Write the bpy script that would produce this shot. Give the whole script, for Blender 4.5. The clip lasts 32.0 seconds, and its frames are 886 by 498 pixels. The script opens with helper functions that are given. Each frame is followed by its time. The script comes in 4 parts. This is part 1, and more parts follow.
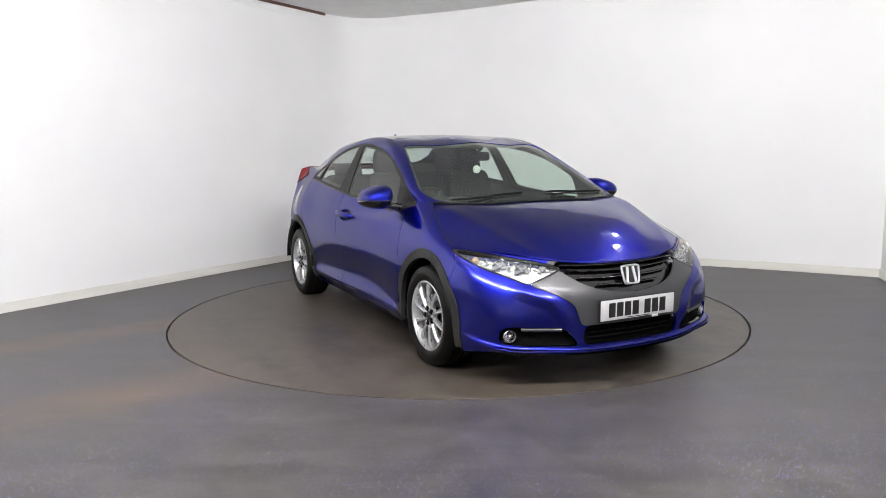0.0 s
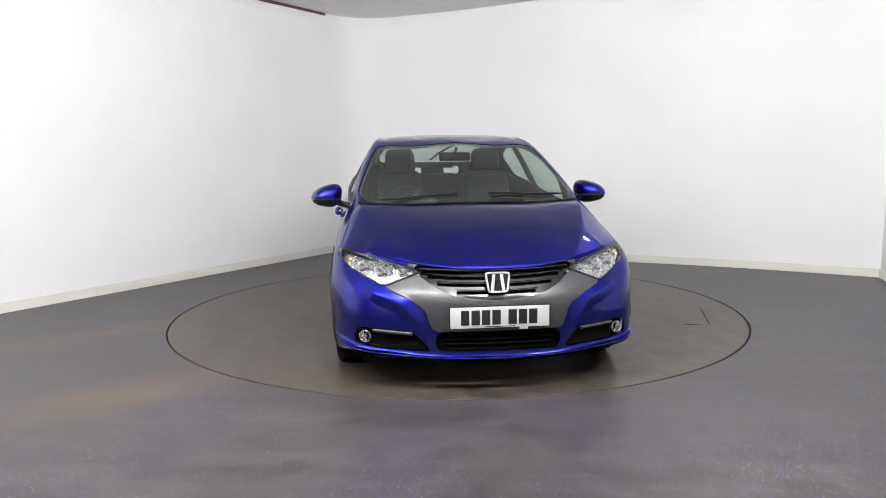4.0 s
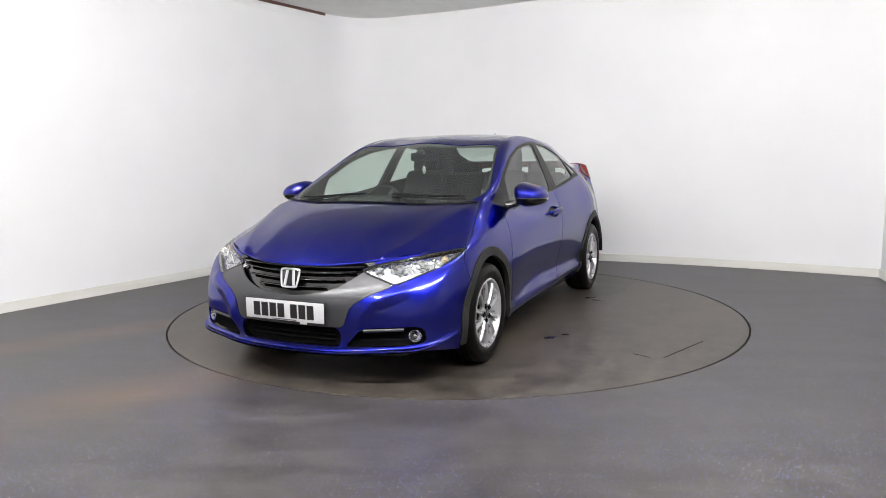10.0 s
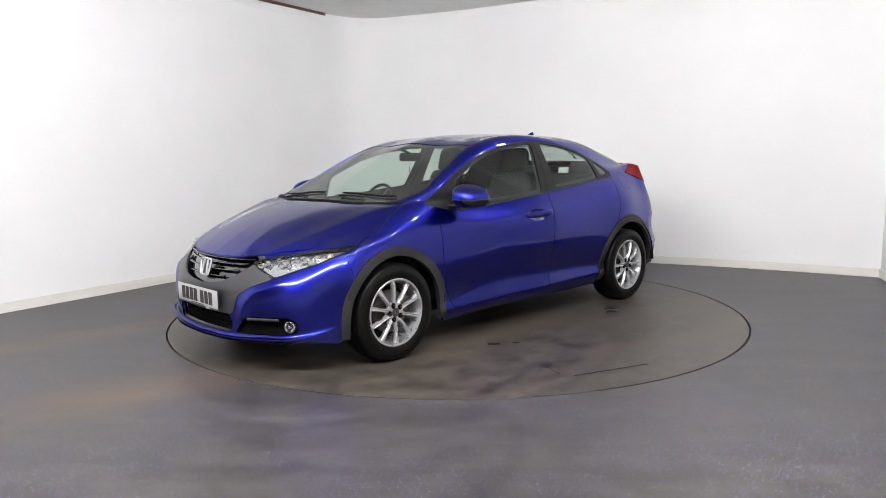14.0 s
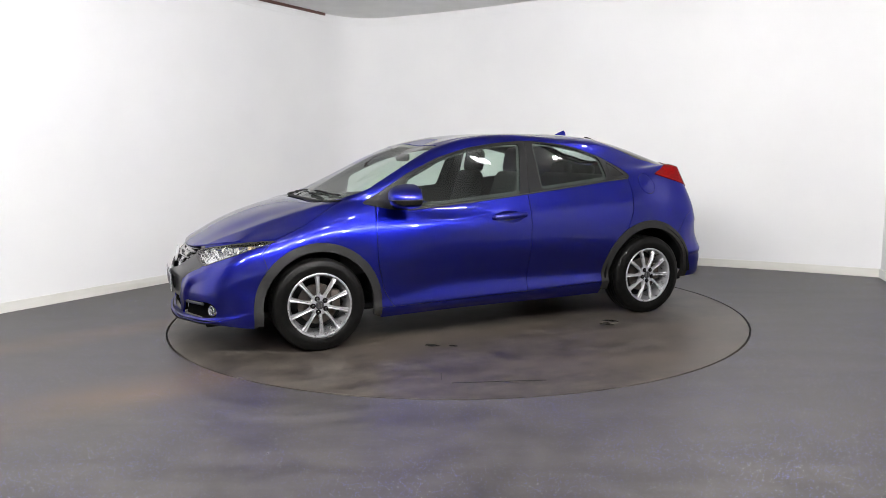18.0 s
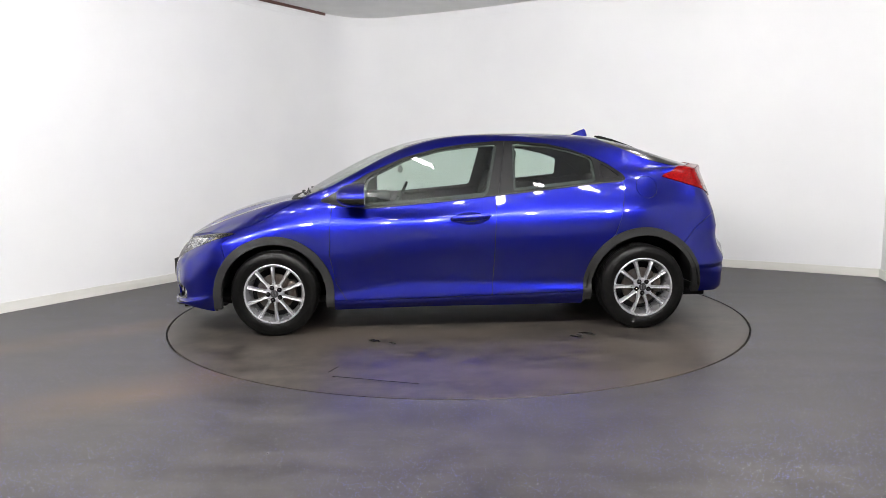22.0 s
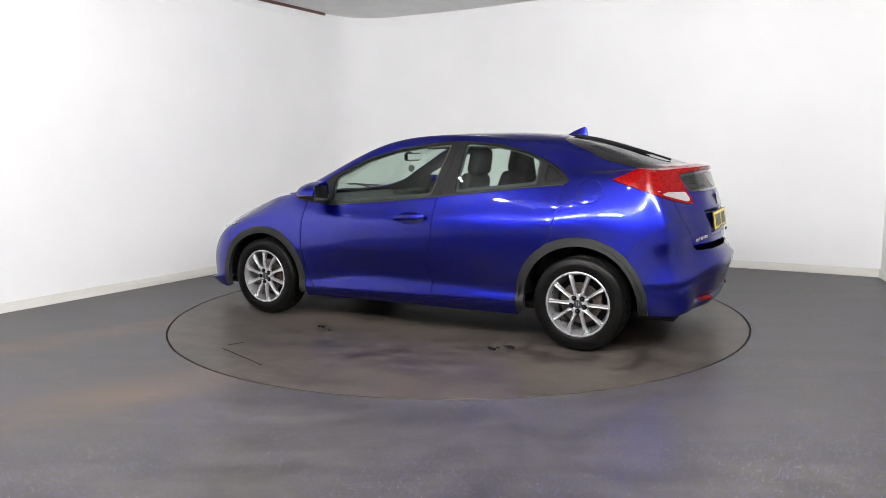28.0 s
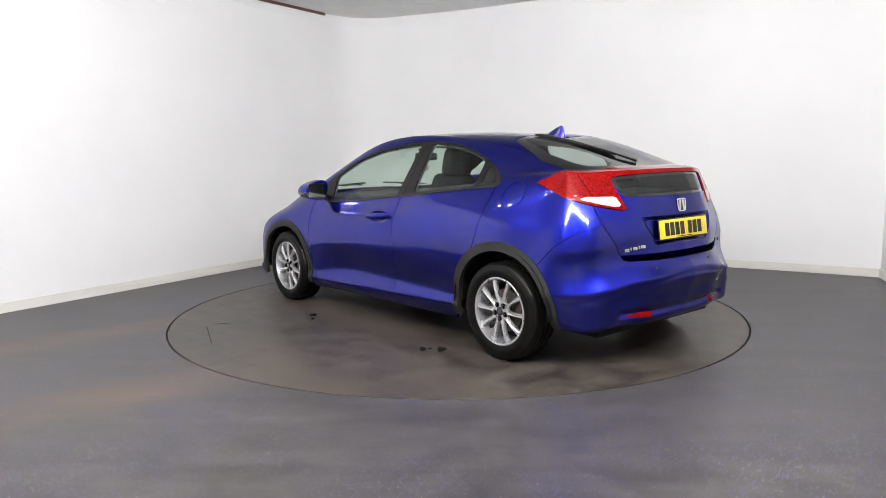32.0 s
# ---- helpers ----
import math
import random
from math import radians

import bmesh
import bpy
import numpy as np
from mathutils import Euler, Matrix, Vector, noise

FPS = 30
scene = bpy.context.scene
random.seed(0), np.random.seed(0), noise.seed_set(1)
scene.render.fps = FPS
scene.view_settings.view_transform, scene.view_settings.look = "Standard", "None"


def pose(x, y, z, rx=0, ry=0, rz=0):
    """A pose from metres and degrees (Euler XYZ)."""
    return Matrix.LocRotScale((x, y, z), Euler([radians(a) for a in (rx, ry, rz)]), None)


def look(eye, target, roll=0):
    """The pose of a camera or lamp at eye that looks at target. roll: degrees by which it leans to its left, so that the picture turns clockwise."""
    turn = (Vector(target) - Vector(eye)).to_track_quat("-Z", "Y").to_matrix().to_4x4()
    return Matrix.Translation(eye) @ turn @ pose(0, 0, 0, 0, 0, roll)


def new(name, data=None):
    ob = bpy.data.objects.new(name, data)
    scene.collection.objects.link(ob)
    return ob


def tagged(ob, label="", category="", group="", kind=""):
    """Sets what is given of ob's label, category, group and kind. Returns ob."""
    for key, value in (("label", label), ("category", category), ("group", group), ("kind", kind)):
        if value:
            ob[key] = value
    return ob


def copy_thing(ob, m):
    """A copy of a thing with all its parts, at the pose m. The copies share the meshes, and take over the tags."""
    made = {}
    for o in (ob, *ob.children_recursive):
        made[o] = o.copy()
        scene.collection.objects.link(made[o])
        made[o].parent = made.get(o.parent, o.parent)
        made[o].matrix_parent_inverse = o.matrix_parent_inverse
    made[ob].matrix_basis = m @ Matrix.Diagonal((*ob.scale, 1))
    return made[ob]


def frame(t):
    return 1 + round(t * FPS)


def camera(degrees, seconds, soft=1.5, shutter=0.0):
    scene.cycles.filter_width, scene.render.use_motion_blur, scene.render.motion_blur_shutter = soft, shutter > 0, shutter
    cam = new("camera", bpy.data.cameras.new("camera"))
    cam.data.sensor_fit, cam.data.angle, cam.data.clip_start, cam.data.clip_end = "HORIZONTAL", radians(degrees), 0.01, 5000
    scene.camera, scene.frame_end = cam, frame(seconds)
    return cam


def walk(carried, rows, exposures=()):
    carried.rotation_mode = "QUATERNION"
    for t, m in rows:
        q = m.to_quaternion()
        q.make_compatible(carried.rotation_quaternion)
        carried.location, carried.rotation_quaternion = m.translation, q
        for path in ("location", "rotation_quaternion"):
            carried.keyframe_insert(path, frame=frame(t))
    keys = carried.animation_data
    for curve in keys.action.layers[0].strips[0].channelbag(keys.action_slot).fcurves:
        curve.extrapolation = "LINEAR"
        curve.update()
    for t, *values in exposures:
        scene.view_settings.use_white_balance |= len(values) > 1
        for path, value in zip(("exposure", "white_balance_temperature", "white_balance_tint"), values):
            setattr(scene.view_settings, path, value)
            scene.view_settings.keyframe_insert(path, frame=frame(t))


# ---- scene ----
CAMERA_AT = (0.0, -5.8596, 1.2626)
cam = camera(62.64, 32.0, soft=.9)
AIM = (CAMERA_AT[0] - 0.017454, CAMERA_AT[1] + 0.991392, CAMERA_AT[2] - 0.129760)
view = look(CAMERA_AT, AIM, -0.66)
walk(cam, [(0.0, view), (32.0, view)])

# ---- light: a closed studio, lit by its own ceiling panels ----
world = bpy.data.worlds.new("world")
scene.world = world
world.use_nodes = True
world.node_tree.nodes["Background"].inputs[0].default_value = (0.02, 0.02, 0.022, 1)
scene.view_settings.exposure = 0.0


# ---- materials ----
def material(name, color=(.5, .5, .5), rough=.5, metal=0.0, coat=0.0, coat_rough=.03, emit=None, strength=1.0, spec=.5, ior=1.5):
    m = bpy.data.materials.new(name)
    m.use_nodes = True
    b = m.node_tree.nodes["Principled BSDF"]
    b.inputs["Base Color"].default_value = (*color, 1)
    b.inputs["Roughness"].default_value = rough
    b.inputs["Metallic"].default_value = metal
    b.inputs["Coat Weight"].default_value = coat
    b.inputs["Coat Roughness"].default_value = coat_rough
    b.inputs["Specular IOR Level"].default_value = spec
    b.inputs["IOR"].default_value = ior
    if emit:
        b.inputs["Emission Color"].default_value = (*emit, 1)
        b.inputs["Emission Strength"].default_value = strength
    return m


def node(m, kind, **values):
    n = m.node_tree.nodes.new(kind)
    for key, value in values.items():
        n.inputs[key.replace("_", " ")].default_value = value
    return n


def tie(m, a, out, b, into):
    m.node_tree.links.new(a.outputs[out], b.inputs[into])


def grain(m, scale, low, high, detail=4.0, color=None, bump=0.0, bump_scale=None, rough=None, stretch=(1, 1, 1)):
    """Noise in object space that varies colour and roughness, and a finer one that gives relief."""
    b = m.node_tree.nodes["Principled BSDF"]
    co = m.node_tree.nodes.new("ShaderNodeTexCoord")
    mp = node(m, "ShaderNodeMapping")
    mp.inputs["Scale"].default_value = stretch
    tie(m, co, "Object", mp, "Vector")
    n = node(m, "ShaderNodeTexNoise", Scale=scale, Detail=detail)
    tie(m, mp, "Vector", n, "Vector")
    if color:
        r = m.node_tree.nodes.new("ShaderNodeValToRGB")
        r.color_ramp.elements[0].position, r.color_ramp.elements[1].position = low, high
        r.color_ramp.elements[0].color, r.color_ramp.elements[1].color = (*color[0], 1), (*color[1], 1)
        tie(m, n, "Fac", r, "Fac")
        tie(m, r, "Color", b, "Base Color")
    if rough:
        r2 = node(m, "ShaderNodeMapRange")
        r2.inputs["From Min"].default_value, r2.inputs["From Max"].default_value = low, high
        r2.inputs["To Min"].default_value, r2.inputs["To Max"].default_value = rough
        tie(m, n, "Fac", r2, "Value")
        tie(m, r2, "Result", b, "Roughness")
    if bump:
        f = node(m, "ShaderNodeTexNoise", Scale=bump_scale or scale * 8, Detail=3.0)
        tie(m, mp, "Vector", f, "Vector")
        bp = node(m, "ShaderNodeBump", Strength=bump, Distance=0.002)
        tie(m, f, "Fac", bp, "Height")
        tie(m, bp, "Normal", b, "Normal")
    return m


def glass(name, tint, gloss=1.0, dust=0.0):
    m = bpy.data.materials.new(name)
    m.use_nodes = True
    t = m.node_tree
    t.nodes.remove(t.nodes["Principled BSDF"])
    clear = t.nodes.new("ShaderNodeBsdfTransparent")
    clear.inputs[0].default_value = (*tint, 1)
    shine = t.nodes.new("ShaderNodeBsdfGlossy")
    shine.inputs["Roughness"].default_value = 0.01
    fac = t.nodes.new("ShaderNodeLayerWeight")
    fac.inputs[0].default_value = .5
    power = t.nodes.new("ShaderNodeMath")
    power.operation = "POWER"
    power.inputs[1].default_value = 5.0
    fres = t.nodes.new("ShaderNodeMapRange")
    fres.inputs["To Min"].default_value, fres.inputs["To Max"].default_value = .07 * gloss, 1.0
    t.links.new(fac.outputs["Facing"], power.inputs[0])
    t.links.new(power.outputs[0], fres.inputs["Value"])
    mix = t.nodes.new("ShaderNodeMixShader")
    t.links.new(fres.outputs[0], mix.inputs[0])
    t.links.new(clear.outputs[0], mix.inputs[1])
    t.links.new(shine.outputs[0], mix.inputs[2])
    last = mix
    if dust:
        film = t.nodes.new("ShaderNodeBsdfDiffuse")
        film.inputs[0].default_value = (.70, .74, .72, 1)
        last = t.nodes.new("ShaderNodeMixShader")
        last.inputs[0].default_value = dust
        t.links.new(mix.outputs[0], last.inputs[1])
        t.links.new(film.outputs[0], last.inputs[2])
    t.links.new(last.outputs[0], t.nodes["Material Output"].inputs[0])
    return m


def faceted(m, scale=55.0, strength=.6):
    """Small facets, as pressed into lamp reflectors."""
    b = m.node_tree.nodes["Principled BSDF"]
    co = m.node_tree.nodes.new("ShaderNodeTexCoord")
    v = node(m, "ShaderNodeTexVoronoi", Scale=scale)
    tie(m, co, "Object", v, "Vector")
    bp = node(m, "ShaderNodeBump", Strength=strength, Distance=.006)
    tie(m, v, "Distance", bp, "Height")
    tie(m, bp, "Normal", b, "Normal")
    return m


def floor_material(name, dark, light, smears=False, blotch=2.2, soft_edge=.14):
    """Speckled safety vinyl: worn grey sheet, rust-brown smears, blue and white flakes."""
    m = material(name, rough=.4, spec=.38)
    t = m.node_tree
    b = t.nodes["Principled BSDF"]
    co = t.nodes.new("ShaderNodeTexCoord")
    big = node(m, "ShaderNodeTexNoise", Scale=blotch, Detail=9.0, Roughness=.66)
    tie(m, co, "Object", big, "Vector")
    base = t.nodes.new("ShaderNodeValToRGB")
    base.color_ramp.elements[0].position, base.color_ramp.elements[1].position = .5 - soft_edge, .5 + soft_edge
    base.color_ramp.elements[0].color, base.color_ramp.elements[1].color = (*dark, 1), (*light, 1)
    tie(m, big, "Fac", base, "Fac")
    mp = node(m, "ShaderNodeMapping")
    mp.inputs["Scale"].default_value = (.45, 1.3, 1)
    mp.inputs["Location"].default_value = (1.7, .4, 0)
    tie(m, co, "Object", mp, "Vector")
    smear = node(m, "ShaderNodeTexNoise", Scale=1.1, Detail=5.0, Roughness=.6)
    tie(m, mp, "Vector", smear, "Vector")
    rust = t.nodes.new("ShaderNodeValToRGB")
    rust.color_ramp.elements[0].position, rust.color_ramp.elements[1].position = .46, .66
    rust.color_ramp.elements[0].color, rust.color_ramp.elements[1].color = (0, 0, 0, 1), (.75, .75, .75, 1)
    tie(m, smear, "Fac", rust, "Fac")
    brown = t.nodes.new("ShaderNodeMix")
    brown.data_type = "RGBA"
    brown.inputs["B"].default_value = (.075, .060, .047, 1)
    if smears:
        # two rust-coloured wheel tracks that lead up to the turntable
        def along(axis):
            n = t.nodes.new("ShaderNodeVectorMath")
            n.operation = "DOT_PRODUCT"
            n.inputs[1].default_value = axis
            tie(m, co, "Object", n, 0)
            return n

        def band(src, out, centre, half, fade):
            a = t.nodes.new("ShaderNodeMath")
            a.operation = "SUBTRACT"
            a.inputs[1].default_value = centre
            tie(m, src, out, a, 0)
            b = t.nodes.new("ShaderNodeMath")
            b.operation = "ABSOLUTE"
            tie(m, a, "Value", b, 0)
            r = node(m, "ShaderNodeMapRange")
            r.interpolation_type = "SMOOTHSTEP"
            r.inputs["From Min"].default_value, r.inputs["From Max"].default_value = half, half + fade
            r.inputs["To Min"].default_value, r.inputs["To Max"].default_value = 1.0, 0.0
            tie(m, b, "Value", r, "Value")
            return r

        def maths(op, a, b):
            n = t.nodes.new("ShaderNodeMath")
            n.operation = op
            m.node_tree.links.new(a, n.inputs[0])
            m.node_tree.links.new(b, n.inputs[1])
            return n.outputs[0]

        across, length = along((-.65, .76, 0)), along((.76, .65, 0))
        tracks = maths("ADD", band(across, "Value", 1.09, .04, .30).outputs[0], band(across, "Value", -.43, .04, .36).outputs[0])
        tracks = maths("MULTIPLY", tracks, band(length, "Value", -3.6, 1.5, .9).outputs[0])
        patchy = node(m, "ShaderNodeMapRange")
        patchy.inputs["From Min"].default_value, patchy.inputs["From Max"].default_value = .30, .70
        patchy.inputs["To Max"].default_value = .95
        tie(m, smear, "Fac", patchy, "Value")
        m.node_tree.links.new(maths("MULTIPLY", tracks, patchy.outputs[0]), brown.inputs["Factor"])
        brown.inputs["B"].default_value = (.098, .068, .043, 1)
    else:
        tie(m, rust, "Color", brown, "Factor")
    # drag marks and scrubbed streaks
    drag = node(m, "ShaderNodeMapping")
    drag.inputs["Scale"].default_value = (.55, 3.2, 1)
    drag.inputs["Rotation"].default_value = (0, 0, .12)
    tie(m, co, "Object", drag, "Vector")
    streak = node(m, "ShaderNodeTexNoise", Scale=1.7, Detail=8.0, Roughness=.68, Distortion=.6)
    tie(m, drag, "Vector", streak, "Vector")
    tone = node(m, "ShaderNodeMapRange")
    tone.inputs["From Min"].default_value, tone.inputs["From Max"].default_value = .34, .64
    tone.inputs["To Min"].default_value, tone.inputs["To Max"].default_value = .74, 1.10
    tie(m, streak, "Fac", tone, "Value")
    worn_base = t.nodes.new("ShaderNodeVectorMath")
    worn_base.operation = "SCALE"
    tie(m, base, "Color", worn_base, 0)
    tie(m, tone, "Result", worn_base, "Scale")
    tie(m, worn_base, "Vector", brown, "A")
    flakes = node(m, "ShaderNodeTexVoronoi", Scale=105.0)
    tie(m, co, "Object", flakes, "Vector")
    dot = t.nodes.new("ShaderNodeMath")
    dot.operation = "LESS_THAN"
    dot.inputs[1].default_value = .25
    tie(m, flakes, "Distance", dot, 0)
    pick = t.nodes.new("ShaderNodeSeparateColor")
    tie(m, flakes, "Color", pick, "Color")
    few = t.nodes.new("ShaderNodeMath")
    few.operation = "GREATER_THAN"
    few.inputs[1].default_value = .38
    tie(m, pick, "Red", few, 0)
    shown = t.nodes.new("ShaderNodeMath")
    shown.operation = "MULTIPLY"
    tie(m, dot, "Value", shown, 0)
    tie(m, few, "Value", shown, 1)
    worn = node(m, "ShaderNodeTexNoise", Scale=.9, Detail=5.0, Roughness=.65)
    tie(m, co, "Object", worn, "Vector")
    left_over = node(m, "ShaderNodeMapRange")
    left_over.inputs["From Min"].default_value, left_over.inputs["From Max"].default_value = .40, .60
    left_over.inputs["To Min"].default_value, left_over.inputs["To Max"].default_value = (.22, 1.0) if smears else (0.0, .08)
    tie(m, worn, "Fac", left_over, "Value")
    both = t.nodes.new("ShaderNodeMath")
    both.operation = "MULTIPLY"
    tie(m, shown, "Value", both, 0)
    tie(m, left_over, "Result", both, 1)
    hue = t.nodes.new("ShaderNodeValToRGB")
    hue.color_ramp.elements[0].position, hue.color_ramp.elements[1].position = .86, .90
    hue.color_ramp.elements[0].color, hue.color_ramp.elements[1].color = (.11, .12, .42, 1), (.55, .55, .60, 1)
    tie(m, pick, "Green", hue, "Fac")
    flake = t.nodes.new("ShaderNodeMix")
    flake.data_type = "RGBA"
    tie(m, both, "Value", flake, "Factor")
    tie(m, brown, "Result", flake, "A")
    tie(m, hue, "Color", flake, "B")
    tie(m, flake, "Result", b, "Base Color")
    sheen = node(m, "ShaderNodeMapRange")
    sheen.inputs["To Min"].default_value, sheen.inputs["To Max"].default_value = .34, .50
    tie(m, big, "Fac", sheen, "Value")
    tie(m, sheen, "Result", b, "Roughness")
    fine = node(m, "ShaderNodeTexNoise", Scale=160.0, Detail=2.0)
    tie(m, co, "Object", fine, "Vector")
    bp = node(m, "ShaderNodeBump", Strength=.12, Distance=.002)
    tie(m, fine, "Fac", bp, "Height")
    tie(m, bp, "Normal", b, "Normal")
    return m


PAINT = material("blue_pearl_paint", (.0070, .0110, .29), .30, 1.0, 1.0, .012)
PAINT.node_tree.nodes["Principled BSDF"].inputs["Specular Tint"].default_value = (.03, .03, .35, 1)
DEEP = material("black_mesh", (.003, .003, .003), .8, spec=.02)
TRIM = grain(material("grey_plastic_trim", (.011, .0108, .011), .5, spec=.35), 60, .3, .7, rough=(.5, .65), bump=.15, bump_scale=900)
BLACK = material("black_gloss_trim", (.004, .004, .0045), .12, 0, .8)
SATIN = grain(material("satin_black_pillar", (.0045, .0045, .005), .38, spec=.25), 30, .3, .7, rough=(.36, .48), bump=.05, bump_scale=500)
MATT = material("black_plastic", (.006, .006, .0065), .6, spec=.15)
SILVER = material("gunmetal_paint", (.044, .044, .049), .46, .5, .3, .18)
EMBLEM = material("satin_chrome_emblem", (.75, .75, .77), .28, .75)
CHROME = material("chrome", (.78, .78, .80), .08, 1.0)
ALLOY = grain(material("silver_alloy", (.52, .52, .54), .3, .8, .3), 40, .3, .7, rough=(.25, .36))
RUBBER = grain(material("tyre_rubber", (.018, .018, .018), .4, spec=.13), 30, .3, .7, color=((.002, .002, .002), (.005, .0048, .0045)), rough=(.28, .44), bump=.12, bump_scale=260)
IRON = grain(material("brake_iron", (.20, .19, .18), .45, .9), 25, .3, .7, color=((.13, .125, .12), (.10, .075, .06)), rough=(.35, .6))
GLASS = glass("tinted_car_glass", (.78, .88, .82))
SCREEN_GLASS = glass("dusty_windscreen_glass", (.80, .90, .84), 1.0, .02)
DARK_GLASS = glass("privacy_glass", (.74, .80, .78))
CLEAR = glass("clear_lens", (.93, .94, .95))
RED = grain(material("red_lamp_lens", (.40, .002, .004), .12, 0, .12, .02, spec=.12), 75, .35, .65, color=((.11, .0008, .001), (.24, .002, .003)), bump=.25, bump_scale=90)
WHITE_LENS = faceted(material("white_lamp_lens", (.40, .40, .41), .3, .4, .6, .05), 70.0, .5)
HOUSING = faceted(material("lamp_housing", (.80, .81, .82), .18, .9), 40.0, .75)
AMBER = material("amber_bulb", (.80, .62, .45), .2, .6)
CABIN = grain(material("cabin_plastic", (.026, .027, .028), .65, spec=.3), 30, .3, .7, bump=.1)
LINING = grain(material("headlining", (.20, .21, .20), .9), 60, .3, .7, color=((.17, .18, .17), (.23, .24, .23)), bump=.1)
PALE = grain(material("pale_card", (.5, .5, .48), .8), 60, .3, .7, color=((.45, .45, .42), (.55, .55, .52)))
FABRIC = grain(material("black_seat_cloth", (.014, .014, .016), .9), 80, .3, .7, color=((.006, .006, .007), (.014, .014, .016)), bump=.3)
PLATE_WHITE = material("white_plate", (.43, .43, .44), .35, 0, .3)
PLATE_YELLOW = material("yellow_plate", (.78, .60, .03), .35, 0, .3)
INK = material("plate_black", (.008, .008, .008), .4)
WALL = grain(material("white_wall_paint", (.80, .80, .80), .75), 1.2, .3, .7, color=((.79, .79, .80), (.83, .83, .835)), bump=.06, bump_scale=60)
SKIRTING = grain(material("skirting_paint", (.72, .71, .67), .5), 2.0, .3, .7, color=((.66, .65, .60), (.76, .75, .72)), rough=(.4, .6), stretch=(1, 1, 6))
CEILING = grain(material("ceiling_grey", (.50, .50, .49), .9), 3.0, .3, .7, color=((.78, .78, .765), (.84, .84, .825)), bump=.2, bump_scale=40)
# wall colour toned down to grey so the unseen east side reflects dimly
DIMMED_WALL = grain(material("dimmed_wall", (.40, .40, .41), .8), 2.0, .3, .7, color=((.36, .36, .37), (.44, .44, .45)), bump=.1, bump_scale=40)
BATTEN = grain(material("dark_red_batten", (.10, .045, .035), .6), 5.0, .3, .7, color=((.07, .03, .025), (.13, .06, .045)))
PANEL_FRAME = material("white_enamel", (.7, .7, .7), .4)
LIGHT = material("light_diffuser", (.9, .9, .9), .5, emit=(1.0, .98, .96), strength=80.0)
FLOOD = material("flood_diffuser", (.9, .9, .9), .5, emit=(1.0, .985, .97), strength=810.0)
FLOOR = floor_material("speckled_vinyl", (.031, .028, .027), (.066, .060, .058), True, 5.0, .17)
DISC = floor_material("worn_disc_vinyl", (.020, .016, .0135), (.080, .069, .058), False, 5.5, .14)
SEAM = material("black_joint", (.006, .006, .006), .8)
OIL = grain(material("oil_stain", (.012, .012, .012), .25), 20, .3, .7, color=((.010, .010, .010), (.03, .028, .025)))


# ---- mesh helpers ----
def mesh_object(name, verts, faces, mat, parent=None, label="", normals=None, smooth=True, angle=None):
    me = bpy.data.meshes.new(name)
    me.from_pydata([tuple(v) for v in verts], [], [tuple(int(i) for i in f) for f in faces])
    me.materials.append(mat)
    me.polygons.foreach_set("use_smooth", [smooth] * len(me.polygons))
    me.update()
    if normals is not None:
        me.normals_split_custom_set_from_vertices([tuple(n) for n in normals])
    elif angle:
        me.set_sharp_from_angle(angle=radians(angle))
    ob = new(name, me)
    if parent:
        ob.parent = parent
    if label:
        ob["label"] = label
    return ob


def part(name, bm, mat, parent, label="", angle=35):
    me = bpy.data.meshes.new(name)
    bmesh.ops.recalc_face_normals(bm, faces=bm.faces[:])
    bm.to_mesh(me)
    bm.free()
    me.materials.append(mat)
    me.polygons.foreach_set("use_smooth", [True] * len(me.polygons))
    me.set_sharp_from_angle(angle=radians(angle))
    ob = new(name, me)
    if parent:
        ob.parent = parent
    if label:
        ob["label"] = label
    return ob


def box(size, at=(0, 0, 0), bevel=0.0, seg=2, m=None, bm=None):
    bm = bm or bmesh.new()
    made = bmesh.ops.create_cube(bm, size=1.0, matrix=Matrix.Translation(at) @ (m or Matrix()) @ Matrix.Diagonal((*size, 1)))
    if bevel:
        edges = list({e for v in made["verts"] for e in v.link_edges})
        bmesh.ops.bevel(bm, geom=edges, offset=bevel, segments=seg, profile=.5, affect="EDGES")
    return bm


def lathe(profile, steps=64, axis="y", at=(0, 0, 0), bm=None, closed=False):
    """Turns (radius, height) points round an axis."""
    bm = bm or bmesh.new()
    rings = []
    for r, h in profile:
        ring = []
        for k in range(steps):
            a = 2 * math.pi * k / steps
            c, s = r * math.cos(a), r * math.sin(a)
            p = {"y": (c, h, s), "z": (c, s, h), "x": (h, c, s)}[axis]
            ring.append(bm.verts.new((p[0] + at[0], p[1] + at[1], p[2] + at[2])))
        rings.append(ring)
    pairs = list(zip(rings, rings[1:])) + ([(rings[-1], rings[0])] if closed else [])
    for a, b in pairs:
        for k in range(steps):
            bm.faces.new((a[k], a[(k + 1) % steps], b[(k + 1) % steps], b[k]))
    if not closed:
        for ring in (rings[0], rings[-1]):
            if (ring[0].co - ring[steps // 2].co).length > 1e-5:
                bm.faces.new(ring)
    return bm


